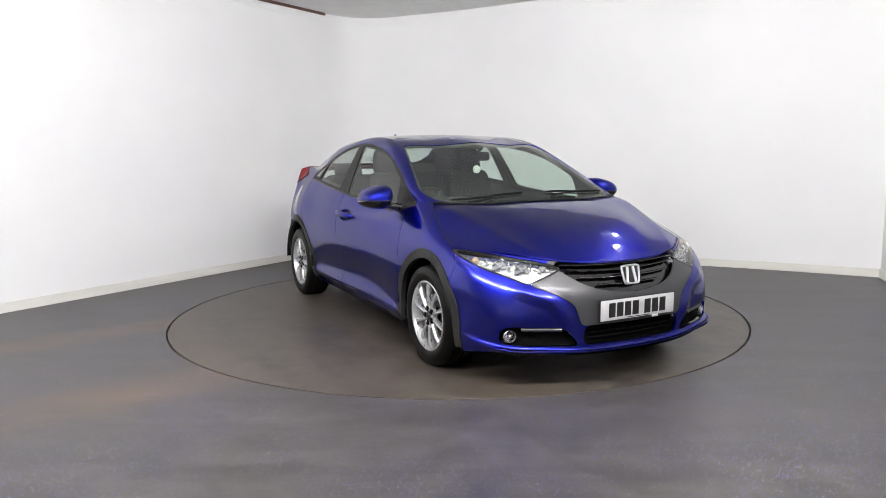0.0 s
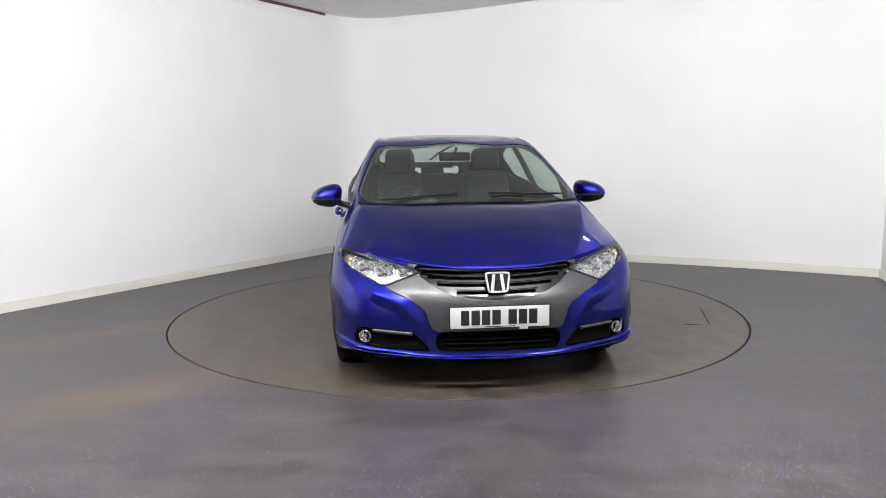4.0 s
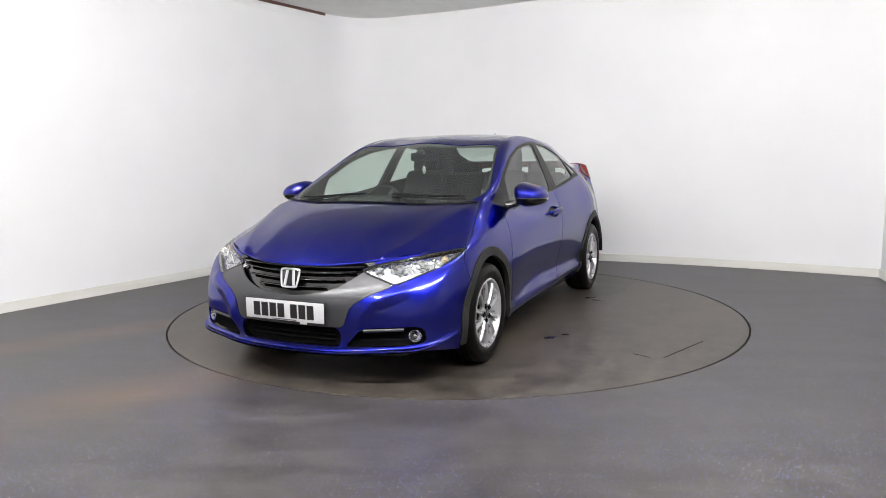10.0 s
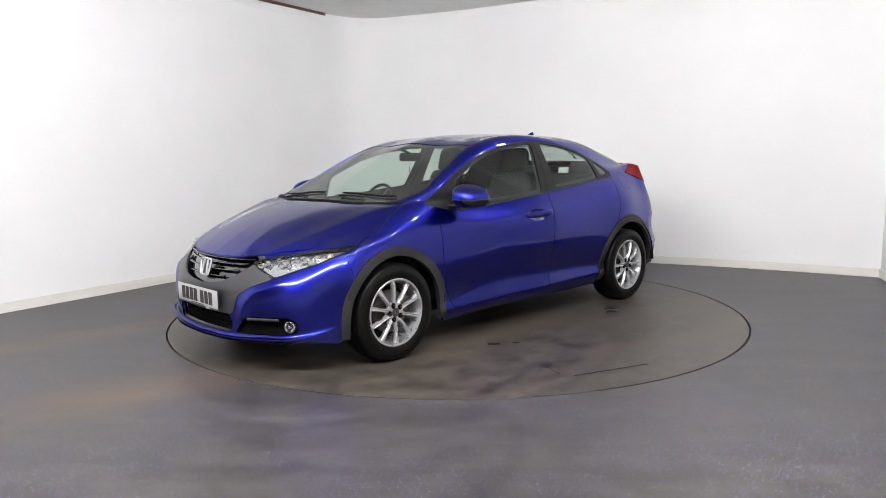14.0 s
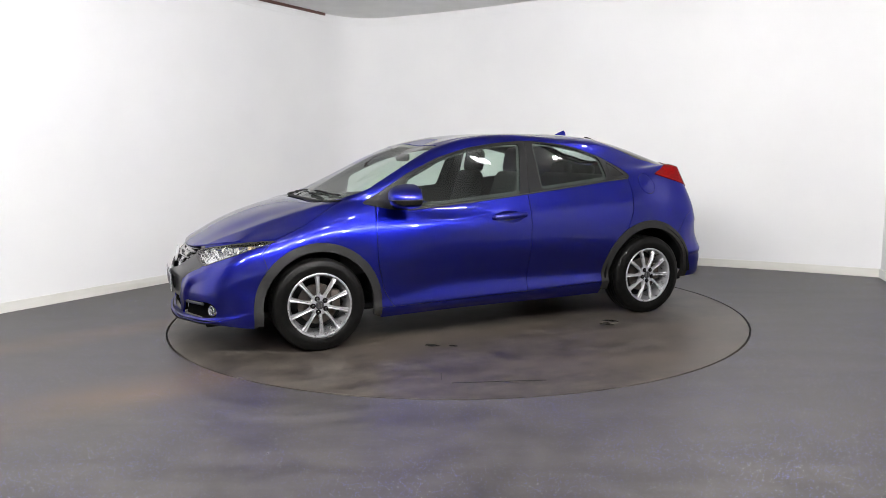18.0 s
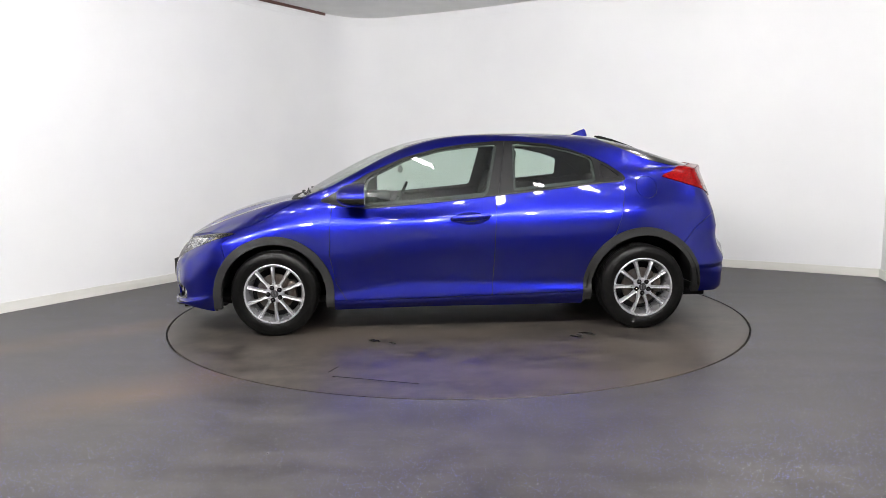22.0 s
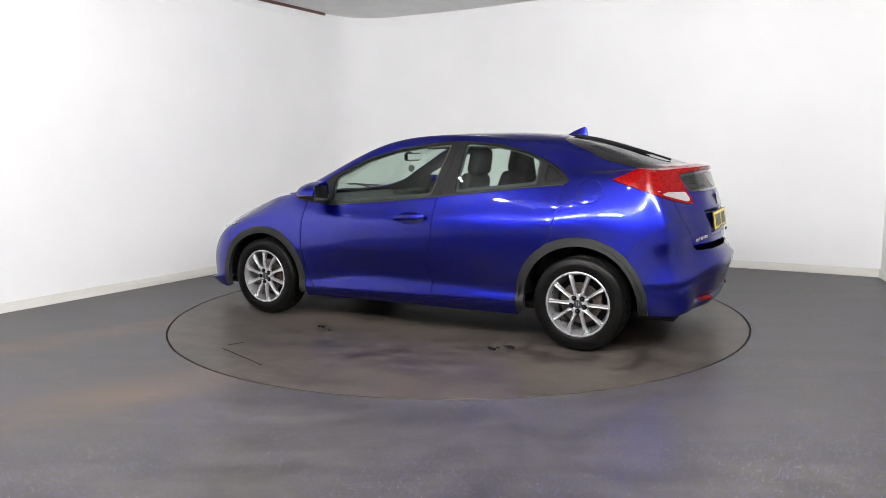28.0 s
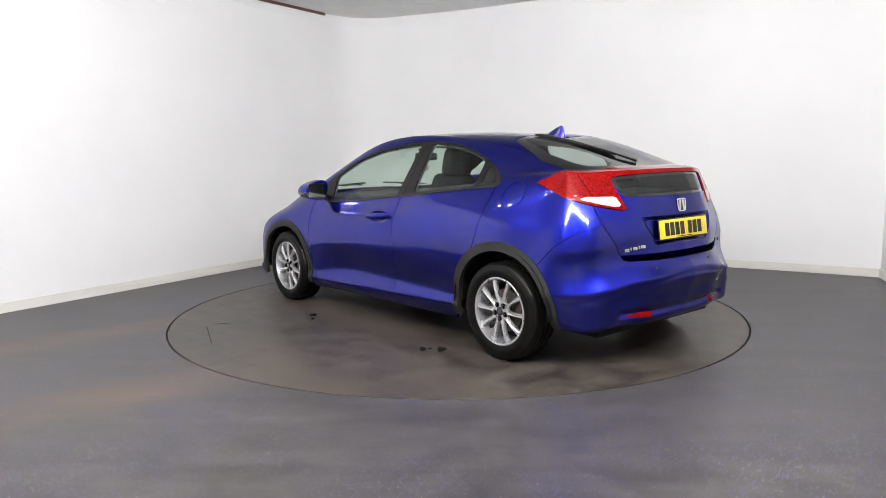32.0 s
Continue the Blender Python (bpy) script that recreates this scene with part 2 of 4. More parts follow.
def tube(path, radius, steps=8, bm=None, flat=(1, 1)):
    bm = bm or bmesh.new()
    path = [Vector(p) for p in path]
    rings = []
    for i, p in enumerate(path):
        d = (path[min(i + 1, len(path) - 1)] - path[max(i - 1, 0)]).normalized()
        side = d.cross(Vector((0, 0, 1)))
        side = side.normalized() if side.length > 1e-3 else Vector((1, 0, 0))
        up = side.cross(d)
        r = radius[i] if isinstance(radius, (list, tuple)) else radius
        rings.append([bm.verts.new(p + side * math.cos(2 * math.pi * k / steps) * r * flat[0] + up * math.sin(2 * math.pi * k / steps) * r * flat[1]) for k in range(steps)])
    for a, b in zip(rings, rings[1:]):
        for k in range(steps):
            bm.faces.new((a[k], a[(k + 1) % steps], b[(k + 1) % steps], b[k]))
    bm.faces.new(rings[0])
    bm.faces.new(rings[-1])
    return bm


def prism(outline, depth, m=Matrix(), bm=None, bevel=0.0):
    """A flat outline in xy, extruded by depth along z, then placed by m."""
    bm = bm or bmesh.new()
    low = [bm.verts.new(m @ Vector((x, y, 0))) for x, y in outline]
    high = [bm.verts.new(m @ Vector((x, y, depth))) for x, y in outline]
    top = bm.faces.new(high)
    bm.faces.new(low[::-1])
    n = len(low)
    for k in range(n):
        bm.faces.new((low[k], low[(k + 1) % n], high[(k + 1) % n], high[k]))
    if bevel:
        bmesh.ops.bevel(bm, geom=list(top.edges), offset=bevel, segments=2, profile=.5, affect="EDGES")
    return bm


# ---- the car's skin: rails from nose to tail, blended into one smooth half-shell ----
def spline(t, p, s):
    """Natural cubic spline through the knots (t, p), evaluated at s."""
    t, p, s = np.asarray(t, float), np.asarray(p, float), np.asarray(s, float)
    if p.ndim == 1:
        return spline(t, p[:, None], s)[:, 0]
    n = len(t)
    h = np.diff(t)
    a = np.eye(n)
    b = np.zeros((n, p.shape[1]))
    for i in range(1, n - 1):
        a[i, i - 1:i + 2] = h[i - 1], 2 * (h[i - 1] + h[i]), h[i]
        b[i] = 6 * ((p[i + 1] - p[i]) / h[i] - (p[i] - p[i - 1]) / h[i - 1])
    m = np.linalg.solve(a, b)
    k = np.clip(np.searchsorted(t, s) - 1, 0, n - 2)
    d, e, hh = (s - t[k])[:, None], (t[k + 1] - s)[:, None], h[k][:, None]
    return (m[k] * e ** 3 + m[k + 1] * d ** 3) / (6 * hh) + (p[k] / hh - m[k] * hh / 6) * e + (p[k + 1] / hh - m[k + 1] * hh / 6) * d


STATION_X = [1.65, 1.30, 0.95, 0.50, 0.00, -0.50, -0.95, -1.30, -1.60]
# seven rails round the lower body, from the bottom edge to the belt: height and half width at the stations
WALL_Z = [
    [0.179, 0.173, 0.177, 0.181, 0.185, 0.185, 0.190, 0.211, 0.253],
    [0.274, 0.251, 0.241, 0.245, 0.256, 0.268, 0.280, 0.300, 0.331],
    [0.335, 0.330, 0.310, 0.365, 0.375, 0.365, 0.352, 0.360, 0.400],
    [0.430, 0.440, 0.450, 0.475, 0.480, 0.475, 0.470, 0.470, 0.485],
    [0.574, 0.591, 0.590, 0.600, 0.610, 0.620, 0.640, 0.660, 0.680],
    [0.705, 0.767, 0.781, 0.786, 0.796, 0.810, 0.835, 0.870, 0.878],
    [0.784, 0.893, 0.948, 0.912, 0.947, 0.998, 1.043, 1.079, 1.128],
]
WALL_Y = [
    [0.860, 0.852, 0.831, 0.805, 0.804, 0.803, 0.811, 0.838, 0.794],
    [0.875, 0.879, 0.864, 0.850, 0.848, 0.849, 0.857, 0.880, 0.842],
    [0.880, 0.880, 0.860, 0.833, 0.830, 0.832, 0.847, 0.885, 0.849],
    [0.876, 0.875, 0.866, 0.852, 0.852, 0.856, 0.869, 0.889, 0.864],
    [0.875, 0.870, 0.873, 0.872, 0.876, 0.880, 0.883, 0.880, 0.838],
    [0.822, 0.848, 0.846, 0.857, 0.864, 0.868, 0.867, 0.856, 0.792],
    [0.640, 0.718, 0.760, 0.780, 0.788, 0.785, 0.762, 0.728, 0.672],
]
# front and rear faces: half widths of the upright ribs, how far each falls back, and the profile on the centre line
RIB_Y = [0.0, 0.17, 0.33, 0.56, 0.765]
NOSE_BACK, TAIL_BACK = [0, .010, .034, .122, .262], [0, .010, .032, .120, .215]
NOSE_SQUARE = [.80, .78, .86, .86, .95, 1.05, 1.0]
NOSE_X, NOSE_Z = [2.135, 2.168, 2.146, 2.152, 2.145, 2.100, 2.045], [.186, .206, .226, .390, .500, .585, .668]
LIP_RISE = [0, .001, .004, .016, .030]
TAIL_X, TAIL_Z = [-1.975, -2.040, -2.090, -2.118, -2.062, -2.022, -1.925], [.255, .290, .440, .532, .650, .860, 1.155]
CREASE_DROP = [0, -.001, -.010, -.032, -.085]
TAIL_SQUARE = [.45, .62, .85, .97, .92, .92, 1.0]
TAIL_WIDTH = [.965, .965, .985, 1, .99, .965, .89]
NOSE_RISE, TAIL_RISE = [0, .001, .007, .024, .058], [0, 0, -.003, -.010, -.022]
# four rails over hood, glass and roof: x, half width and height at the stations
TOP_X = [
    [1.660, 1.305, 1.070, 0.505, 0.021, -0.492, -0.938, -1.282, -1.598],
    [1.720, 1.318, 1.145, 0.561, 0.031, -0.500, -0.988, -1.331, -1.650],
    [1.745, 1.325, 1.185, 0.634, 0.052, -0.503, -1.009, -1.350, -1.683],
    [1.755, 1.330, 1.200, 0.685, 0.076, -0.507, -1.000, -1.357, -1.690],
]
TOP_Y = [
    [0.485, 0.560, 0.690, 0.672, 0.606, 0.596, 0.629, 0.640, 0.575],
    [0.333, 0.366, 0.425, 0.522, 0.488, 0.481, 0.506, 0.499, 0.477],
    [0.171, 0.181, 0.211, 0.281, 0.273, 0.276, 0.291, 0.289, 0.270],
    [0.000, 0.000, 0.000, 0.000, 0.000, 0.000, 0.000, 0.000, 0.000],
]
TOP_Z = [
    [0.815, 0.923, 0.982, 1.207, 1.337, 1.334, 1.237, 1.158, 1.151],
    [0.825, 0.938, 0.969, 1.244, 1.386, 1.391, 1.348, 1.276, 1.184],
    [0.829, 0.944, 0.970, 1.233, 1.394, 1.413, 1.385, 1.306, 1.198],
    [0.830, 0.946, 0.971, 1.245, 1.403, 1.411, 1.370, 1.303, 1.196],
]


def car_skin(nu=260, nv=13):
    """Half shell (y >= 0) as points, normals and triangles: a belt of walls and a top that share the hood-to-spoiler edge."""
    rails = []
    for r in range(7):
        w, wt = 1.0 if r < 6 else 0.86, TAIL_WIDTH[r]
        nose = [(NOSE_X[r] - b * NOSE_SQUARE[r], y * w, NOSE_Z[r] + rise * (r / 6) ** 1.5 + (lift if r < 3 else 0)) for y, b, rise, lift in zip(RIB_Y, NOSE_BACK, NOSE_RISE, LIP_RISE)]
        tail = [(TAIL_X[r] + b * TAIL_SQUARE[r], y * wt, TAIL_Z[r] + rise * (r / 6) + (drop if r in (2, 3) else 0)) for y, b, rise, drop in zip(RIB_Y, TAIL_BACK, TAIL_RISE, CREASE_DROP)]
        rails.append(nose + list(zip(STATION_X, WALL_Y[r], WALL_Z[r])) + tail[::-1])
    rails = np.array(rails)
    mean = rails.mean(0)
    step = np.r_[0, np.cumsum(np.linalg.norm(np.diff(mean, axis=0), axis=1))]
    u = np.concatenate([np.linspace(step[i], step[i + 1], max(4, round(nu * (step[i + 1] - step[i]) / step[-1])), endpoint=False) for i in range(18)] + [[step[-1]]])
    dense = np.array([spline(step, rail, u) for rail in rails])      
    first, last = np.searchsorted(u, step[4] - 1e-9), np.searchsorted(u, step[14] - 1e-9)
    top = []
    for k in range(4):
        nose, tail = rails[6][3 - k], rails[6][15 + k]
        line = [nose] + list(zip(TOP_X[k], TOP_Y[k], TOP_Z[k])) + [tail]
        top.append(spline(step[4:15], np.array(line), u[first:last + 1]))
    top = np.array(top)                           
    n = len(u)
    # upright cubic through the rails, with the slope at the belt one-sided near the corners
    def column(pts, lean):
        k = len(pts)
        tan = np.empty_like(pts)
        tan[1:-1] = (pts[2:] - pts[:-2]) / 2
        tan[0], tan[-1] = pts[1] - pts[0], pts[-1] - pts[-2]
        if k > 7:
            tan[6] = lean * tan[6] + (1 - lean) * (pts[6] - pts[5])
            tan[-1] *= (1, 1, 0)
        s = np.linspace(0, 1, nv, endpoint=False)[:, None]
        start = tan.copy()
        if k > 7:
            start[6] = lean * start[6] + (1 - lean) * (pts[7] - pts[6])
        out = [(2 * s ** 3 - 3 * s ** 2 + 1) * pts[i] + (s ** 3 - 2 * s ** 2 + s) * start[i] + (3 * s ** 2 - 2 * s ** 3) * pts[i + 1] + (s ** 3 - s ** 2) * tan[i + 1]
               for i in range(k - 1)]
        return np.concatenate(out + [pts[-1:]])
    wall = np.empty((n, 6 * nv + 1, 3))
    roof = np.empty((last - first + 1, 4 * nv + 1, 3))
    for i in range(n):
        if first <= i <= last:
            d = min(u[i] - u[first], u[last] - u[i])
            full = column(np.concatenate([dense[:, i], top[:, i - first]]), min(1, d / 0.35))
            wall[i], roof[i - first] = full[:6 * nv + 1], full[6 * nv:]
        else:
            wall[i] = column(dense[:, i], 0)
    return wall, roof


def grid_surface(g):
    a, b = np.gradient(g, axis=0), np.gradient(g, axis=1)
    nrm = np.cross(a, b)
    nrm /= np.maximum(np.linalg.norm(nrm, axis=2, keepdims=True), 1e-9)
    n, m = g.shape[:2]
    i = np.arange(n * m).reshape(n, m)
    q = np.stack([i[:-1, :-1], i[:-1, 1:], i[1:, 1:], i[1:, :-1]], -1).reshape(-1, 4)
    return np.concatenate([g.reshape(-1, 3), nrm.reshape(-1, 3)], 1), np.concatenate([q[:, [0, 2, 1]], q[:, [0, 3, 2]]])


# ---- the room ----
def strip_wall(line, low, high, thick, name, mat, cap=True):
    """An upright sheet with thickness along a line in plan; the room lies to the line's right."""
    pts = [Vector((x, y, 0)) for x, y in line]
    out = []
    for i, p in enumerate(pts):
        d = (pts[min(i + 1, len(pts) - 1)] - pts[max(i - 1, 0)]).normalized()
        out.append(p + Vector((-d.y, d.x, 0)) * thick)
    verts = [(p.x, p.y, z) for z in (low, high) for p in pts] + [(p.x, p.y, z) for z in (low, high) for p in out]
    n = len(pts)
    faces = []
    for k in range(n - 1):
        faces += [(k, k + 1, n + k + 1, n + k), (2 * n + k + 1, 2 * n + k, 3 * n + k, 3 * n + k + 1),
                  (n + k, n + k + 1, 3 * n + k + 1, 3 * n + k), (k + 1, k, 2 * n + k, 2 * n + k + 1)]
    faces += [(0, n, 3 * n, 2 * n), (n - 1, 3 * n - 1, 4 * n - 1, 2 * n - 1)]
    return mesh_object(name, verts, faces, mat, angle=25)


def shifted(line, by):
    pts = [Vector((x, y)) for x, y in line]
    out = []
    for i, p in enumerate(pts):
        d = (pts[min(i + 1, len(pts) - 1)] - pts[max(i - 1, 0)]).normalized()
        out.append((p.x - d.y * by, p.y + d.x * by))
    return out


left_line = [(-8.20, -7.5), (-7.306, -6.00), (-1.62, 3.54)]
bend = [((1 - s) ** 2 * -1.62 + 2 * s * (1 - s) * -1.286 + s * s * -.75, (1 - s) ** 2 * 3.54 + 2 * s * (1 - s) * 4.10 + s * s * 3.86) for s in np.linspace(0, 1, 15)]
back_x = np.linspace(-.75, 4.20, 28)
back_y = spline([-.75, -.02, .66, 1.03, 1.53, 2.3, 3.03, 3.52, 4.2], [3.86, 3.53, 3.15, 2.93, 2.69, 2.37, 2.02, 1.745, 1.32], back_x)
back_line = list(zip(back_x, back_y))
side_line = [(4.20, 1.32), (4.02, .66), (4.07, .0), (4.52, -6.0), (4.60, -7.5)]
CEIL = 3.02

tagged(strip_wall(left_line[1:] + bend, -.05, CEIL + .3, .15, "wall_west", WALL), "smooth white painted studio wall", "wall", kind="structure")
tagged(strip_wall(left_line[:2], -.05, CEIL + .3, .15, "wall_west", WALL), "plain white wall behind the studio", "wall", kind="structure")
tagged(strip_wall(back_line, -.05, CEIL + .3, .15, "wall_north", WALL), "gently curved white painted studio wall", "wall", kind="structure")
tagged(strip_wall(side_line[:3], -.05, CEIL + .3, .15, "wall_east", WALL), "white painted studio wall", "wall", kind="structure")
# added closing wall out of view; its grey keeps the tail's reflections dim
tagged(strip_wall(side_line[2:], -.05, CEIL + .3, .15, "wall_east", DIMMED_WALL), "unseen added wall, greyed to dim its reflections", "wall", kind="structure")
tagged(strip_wall([(4.60, -7.5), (-8.20, -7.5)], -.05, CEIL + .3, .15, "wall_south", WALL), "plain white wall behind the studio", "wall", kind="structure")
for line in (left_line + bend, back_line, side_line):
    tagged(strip_wall(shifted(line, -.016), 0.0, .085, .016, "baseboard", SKIRTING), "off-white painted skirting board, scuffed", "skirting", kind="structure")
    tagged(strip_wall(shifted(line, -.006), CEIL - .10, CEIL - .092, .006, "trim", WALL), "thin white bead below the ceiling", "trim", kind="structure")
tagged(strip_wall(shifted(left_line, -.02), CEIL - .025, CEIL + .02, .02, "trim", BATTEN), "dark red-brown batten at the wall head", "trim", kind="structure")

DISC_R = 2.2232


def ring_floor(inner, half_x, half_y, steps=128):
    """A square sheet with a round hole."""
    verts, faces = [], []
    for k in range(steps):
        a = 2 * math.pi * k / steps
        c, s = math.cos(a), math.sin(a)
        f = 1 / max(abs(c), abs(s))
        verts += [(inner * c, inner * s, 0), (half_x * c * f, half_y * s * f, 0), (inner * c, inner * s, -.03)]
    for k in range(steps):
        i, j = 3 * k, 3 * ((k + 1) % steps)
        faces += [(i, i + 1, j + 1, j), (i + 2, i, j, j + 2)]
    return verts, faces


v, f = ring_floor(DISC_R + .008, 9.5, 9.5)
tagged(mesh_object("floor", v, f, FLOOR, smooth=False), "dark grey speckled vinyl floor with rust-brown smears", "floor", kind="structure")
tagged(part("floor_pit", box((4.6, 4.6, .01), (0, 0, -.034)), SEAM, None), "black gap under the turntable edge", "pit", kind="structure")
tagged(part("ceiling", box((20, 10.7, .1), (0, 3.85, CEIL + .055)), CEILING, None), "plain light grey ceiling", "ceiling", kind="structure")
tagged(part("ceiling", box((20, 8.5, .1), (0, -5.75, CEIL + .055)), CEILING, None), "plain light grey ceiling", "ceiling", kind="structure")


def ceiling_light(at, size, label, group, mat):
    lamp = tagged(new("ceiling_light"), label, "ceiling light", group)
    lamp.matrix_basis = at
    w, d = size
    part("frame", box((w + .03, d + .03, .02), (0, 0, -.010), .004), PANEL_FRAME, lamp)
    part("diffuser", box((w, d, .04), (0, 0, -.039), .010), mat, lamp, "glowing white diffuser")
    return lamp


RING, COUNT = 2.45, 28
ring = ceiling_light(pose(RING, 0, CEIL, 0, 0, 90), (.12, .065), "small oblong white ceiling light, switched on", "ring of ceiling lights", LIGHT)
for k in range(1, COUNT):
    a = -k * math.tau / COUNT
    if 12 < k < 27:
        continue
    copy_thing(ring, pose(RING * math.cos(a), RING * math.sin(a), CEIL, 0, 0, math.degrees(a) + 90))
flood = ceiling_light(pose(-3.35, -4.2, 2.95, 68), (.14, .10), "white floodlight tilted towards the turntable", "row of floodlights", FLOOD)
part("bracket", tube([(0, -.03, 0), (0, -.06, .05)], .012), PANEL_FRAME, flood)
for k in range(1, 10):
    copy_thing(flood, pose(-3.35 + .67 * k, -4.2, 2.95, 68))

# ---- the turntable ----
turntable = tagged(new("turntable"), "round vinyl-covered turntable flush with the floor", "turntable")
part("disc", lathe([(DISC_R - .006, -.028), (DISC_R - .006, -.002), (DISC_R - .007, 0)], 160, "z"), DISC, turntable, "worn grey-brown vinyl disc")
for p, q, w in (((.824, 1.768), (.326, 1.946), .006), ((.809, 1.578), (.856, 1.689), .0030)):
    p, q = Vector((*p, 0)), Vector((*q, 0))
    m = Matrix.Translation((p + q) / 2 + Vector((0, 0, .0012))) @ Matrix.Rotation(math.atan2(q.y - p.y, q.x - p.x), 4, "Z")
    part("hatch_joint", box(((q - p).length, w, .0024), m=m), SEAM, turntable, "dark joint of a floor hatch")



def blot(cx, cy, rx, ry, turn, seed):
    rnd = random.Random(seed)
    k = [1 + rnd.uniform(-.25, .25) for _ in range(14)]
    line = [(rx * k[i] * math.cos(i * math.tau / 14), ry * k[i] * math.sin(i * math.tau / 14)) for i in range(14)]
    return prism(line, .0015, Matrix.Translation((cx, cy, .0004)) @ Matrix.Rotation(turn, 4, "Z"))


for i, (cx, cy, rx, ry) in enumerate(((-.775, .99, .05, .022), (-.865, .905, .06, .03), (-.80, .95, .02, .012), (.62, .98, .05, .025), (.50, 1.05, .03, .015))):
    part("oil_stain", blot(cx, cy, rx, ry, -.7, i), OIL, turntable, "dark oil stain")


for x, y, r in ((-.815, -2.744, .0045), (-.811, -2.899, .004), (-1.505, -1.738, .004)):
    crumb = bmesh.new()
    bmesh.ops.create_icosphere(crumb, subdivisions=1, radius=r, matrix=Matrix.Translation((x, y, r * .5)) @ Matrix.Diagonal((1, .8, .5, 1)))
    tagged(part("paper_crumb", crumb, PLATE_WHITE, None), "tiny white crumb of paper on the floor", "litter", "crumbs on the floor")


# ---- the car: panels cut out of one skin ----
def signed(poly, a, b):
    """Distance to a closed outline, positive inside."""
    p = np.array(poly, float)
    q = np.roll(p, -1, 0)
    pt = np.stack([a, b], 1)
    best = np.full(len(pt), 1e9)
    ins = np.zeros(len(pt), bool)
    for (x0, y0), (x1, y1) in zip(p, q):
        d = np.array([x1 - x0, y1 - y0])
        s = np.clip(((pt - (x0, y0)) @ d) / max(d @ d, 1e-12), 0, 1)
        best = np.minimum(best, np.hypot(*(pt - (x0, y0) - s[:, None] * d).T))
        if y0 != y1:
            ins ^= ((y0 > pt[:, 1]) != (y1 > pt[:, 1])) & (pt[:, 0] < (x1 - x0) * (pt[:, 1] - y0) / (y1 - y0) + x0)
    return np.where(ins, best, -best)


def soft(poly, n=2, r=.016):
    """Rounds an outline's corners."""
    p = np.array(poly, float)
    for _ in range(n):
        q = np.roll(p, -1, 0)
        d = np.maximum(np.linalg.norm(q - p, axis=1, keepdims=True), 1e-9)
        k = np.minimum(.25, r / d)
        p = np.stack([p + (q - p) * k, q - (q - p) * k], 1).reshape(-1, 2)
        r *= .4
    return p


def clip(s, f):
    """The part of a surface where f >= 0, cut cleanly along f = 0."""
    v, t = s
    if not len(t):
        return s
    g = f[t] >= 0
    c = g.sum(1)
    out = [t[c == 3]]
    new_v, cut = [], {}

    def mid(i, j):
        key = (i, j) if i < j else (j, i)
        if key not in cut:
            w = f[i] / (f[i] - f[j])
            cut[key] = len(v) + len(new_v)
            new_v.append(v[i] * (1 - w) + v[j] * w)
        return cut[key]

    extra = []
    for k in np.nonzero((c == 1) | (c == 2))[0]:
        tri, ins = t[k], g[k]
        if c[k] == 1:
            r = int(np.argmax(ins))
            a, b, d = tri[r], tri[(r + 1) % 3], tri[(r + 2) % 3]
            extra.append((a, mid(a, b), mid(a, d)))
        else:
            r = int(np.argmin(ins))
            a, b, d = tri[r], tri[(r + 1) % 3], tri[(r + 2) % 3]
            m, n = mid(a, b), mid(a, d)
            extra += [(m, b, d), (m, d, n)]
    if extra:
        out.append(np.array(extra))
    t = np.concatenate(out)
    v = np.concatenate([v, np.array(new_v)]) if new_v else v
    used, inv = np.unique(t, return_inverse=True)
    return v[used], inv.reshape(-1, 3)


class Skin:
    """What is left of the half shell; take() lifts a panel out of it and leaves a narrow joint."""

    def __init__(self, s):
        self.s = s

    def take(self, fn, gap=.0018, gap_out=None):
        f = fn(self.s[0])
        piece = clip(self.s, f - gap)
        self.s = clip(self.s, -f - (gap if gap_out is None else gap_out))
        return piece


def mirrored(s):
    v, t = s
    return v * np.array([1, -1, 1, 1, -1, 1]), t[:, ::-1]


def both(s):
    a, b = s, mirrored(s)
    return np.concatenate([a[0], b[0]]), np.concatenate([a[1], b[1] + len(a[0])])


def offset(s, d):
    v = s[0].copy()
    v[:, :3] += v[:, 3:] * d
    return v, s[1]


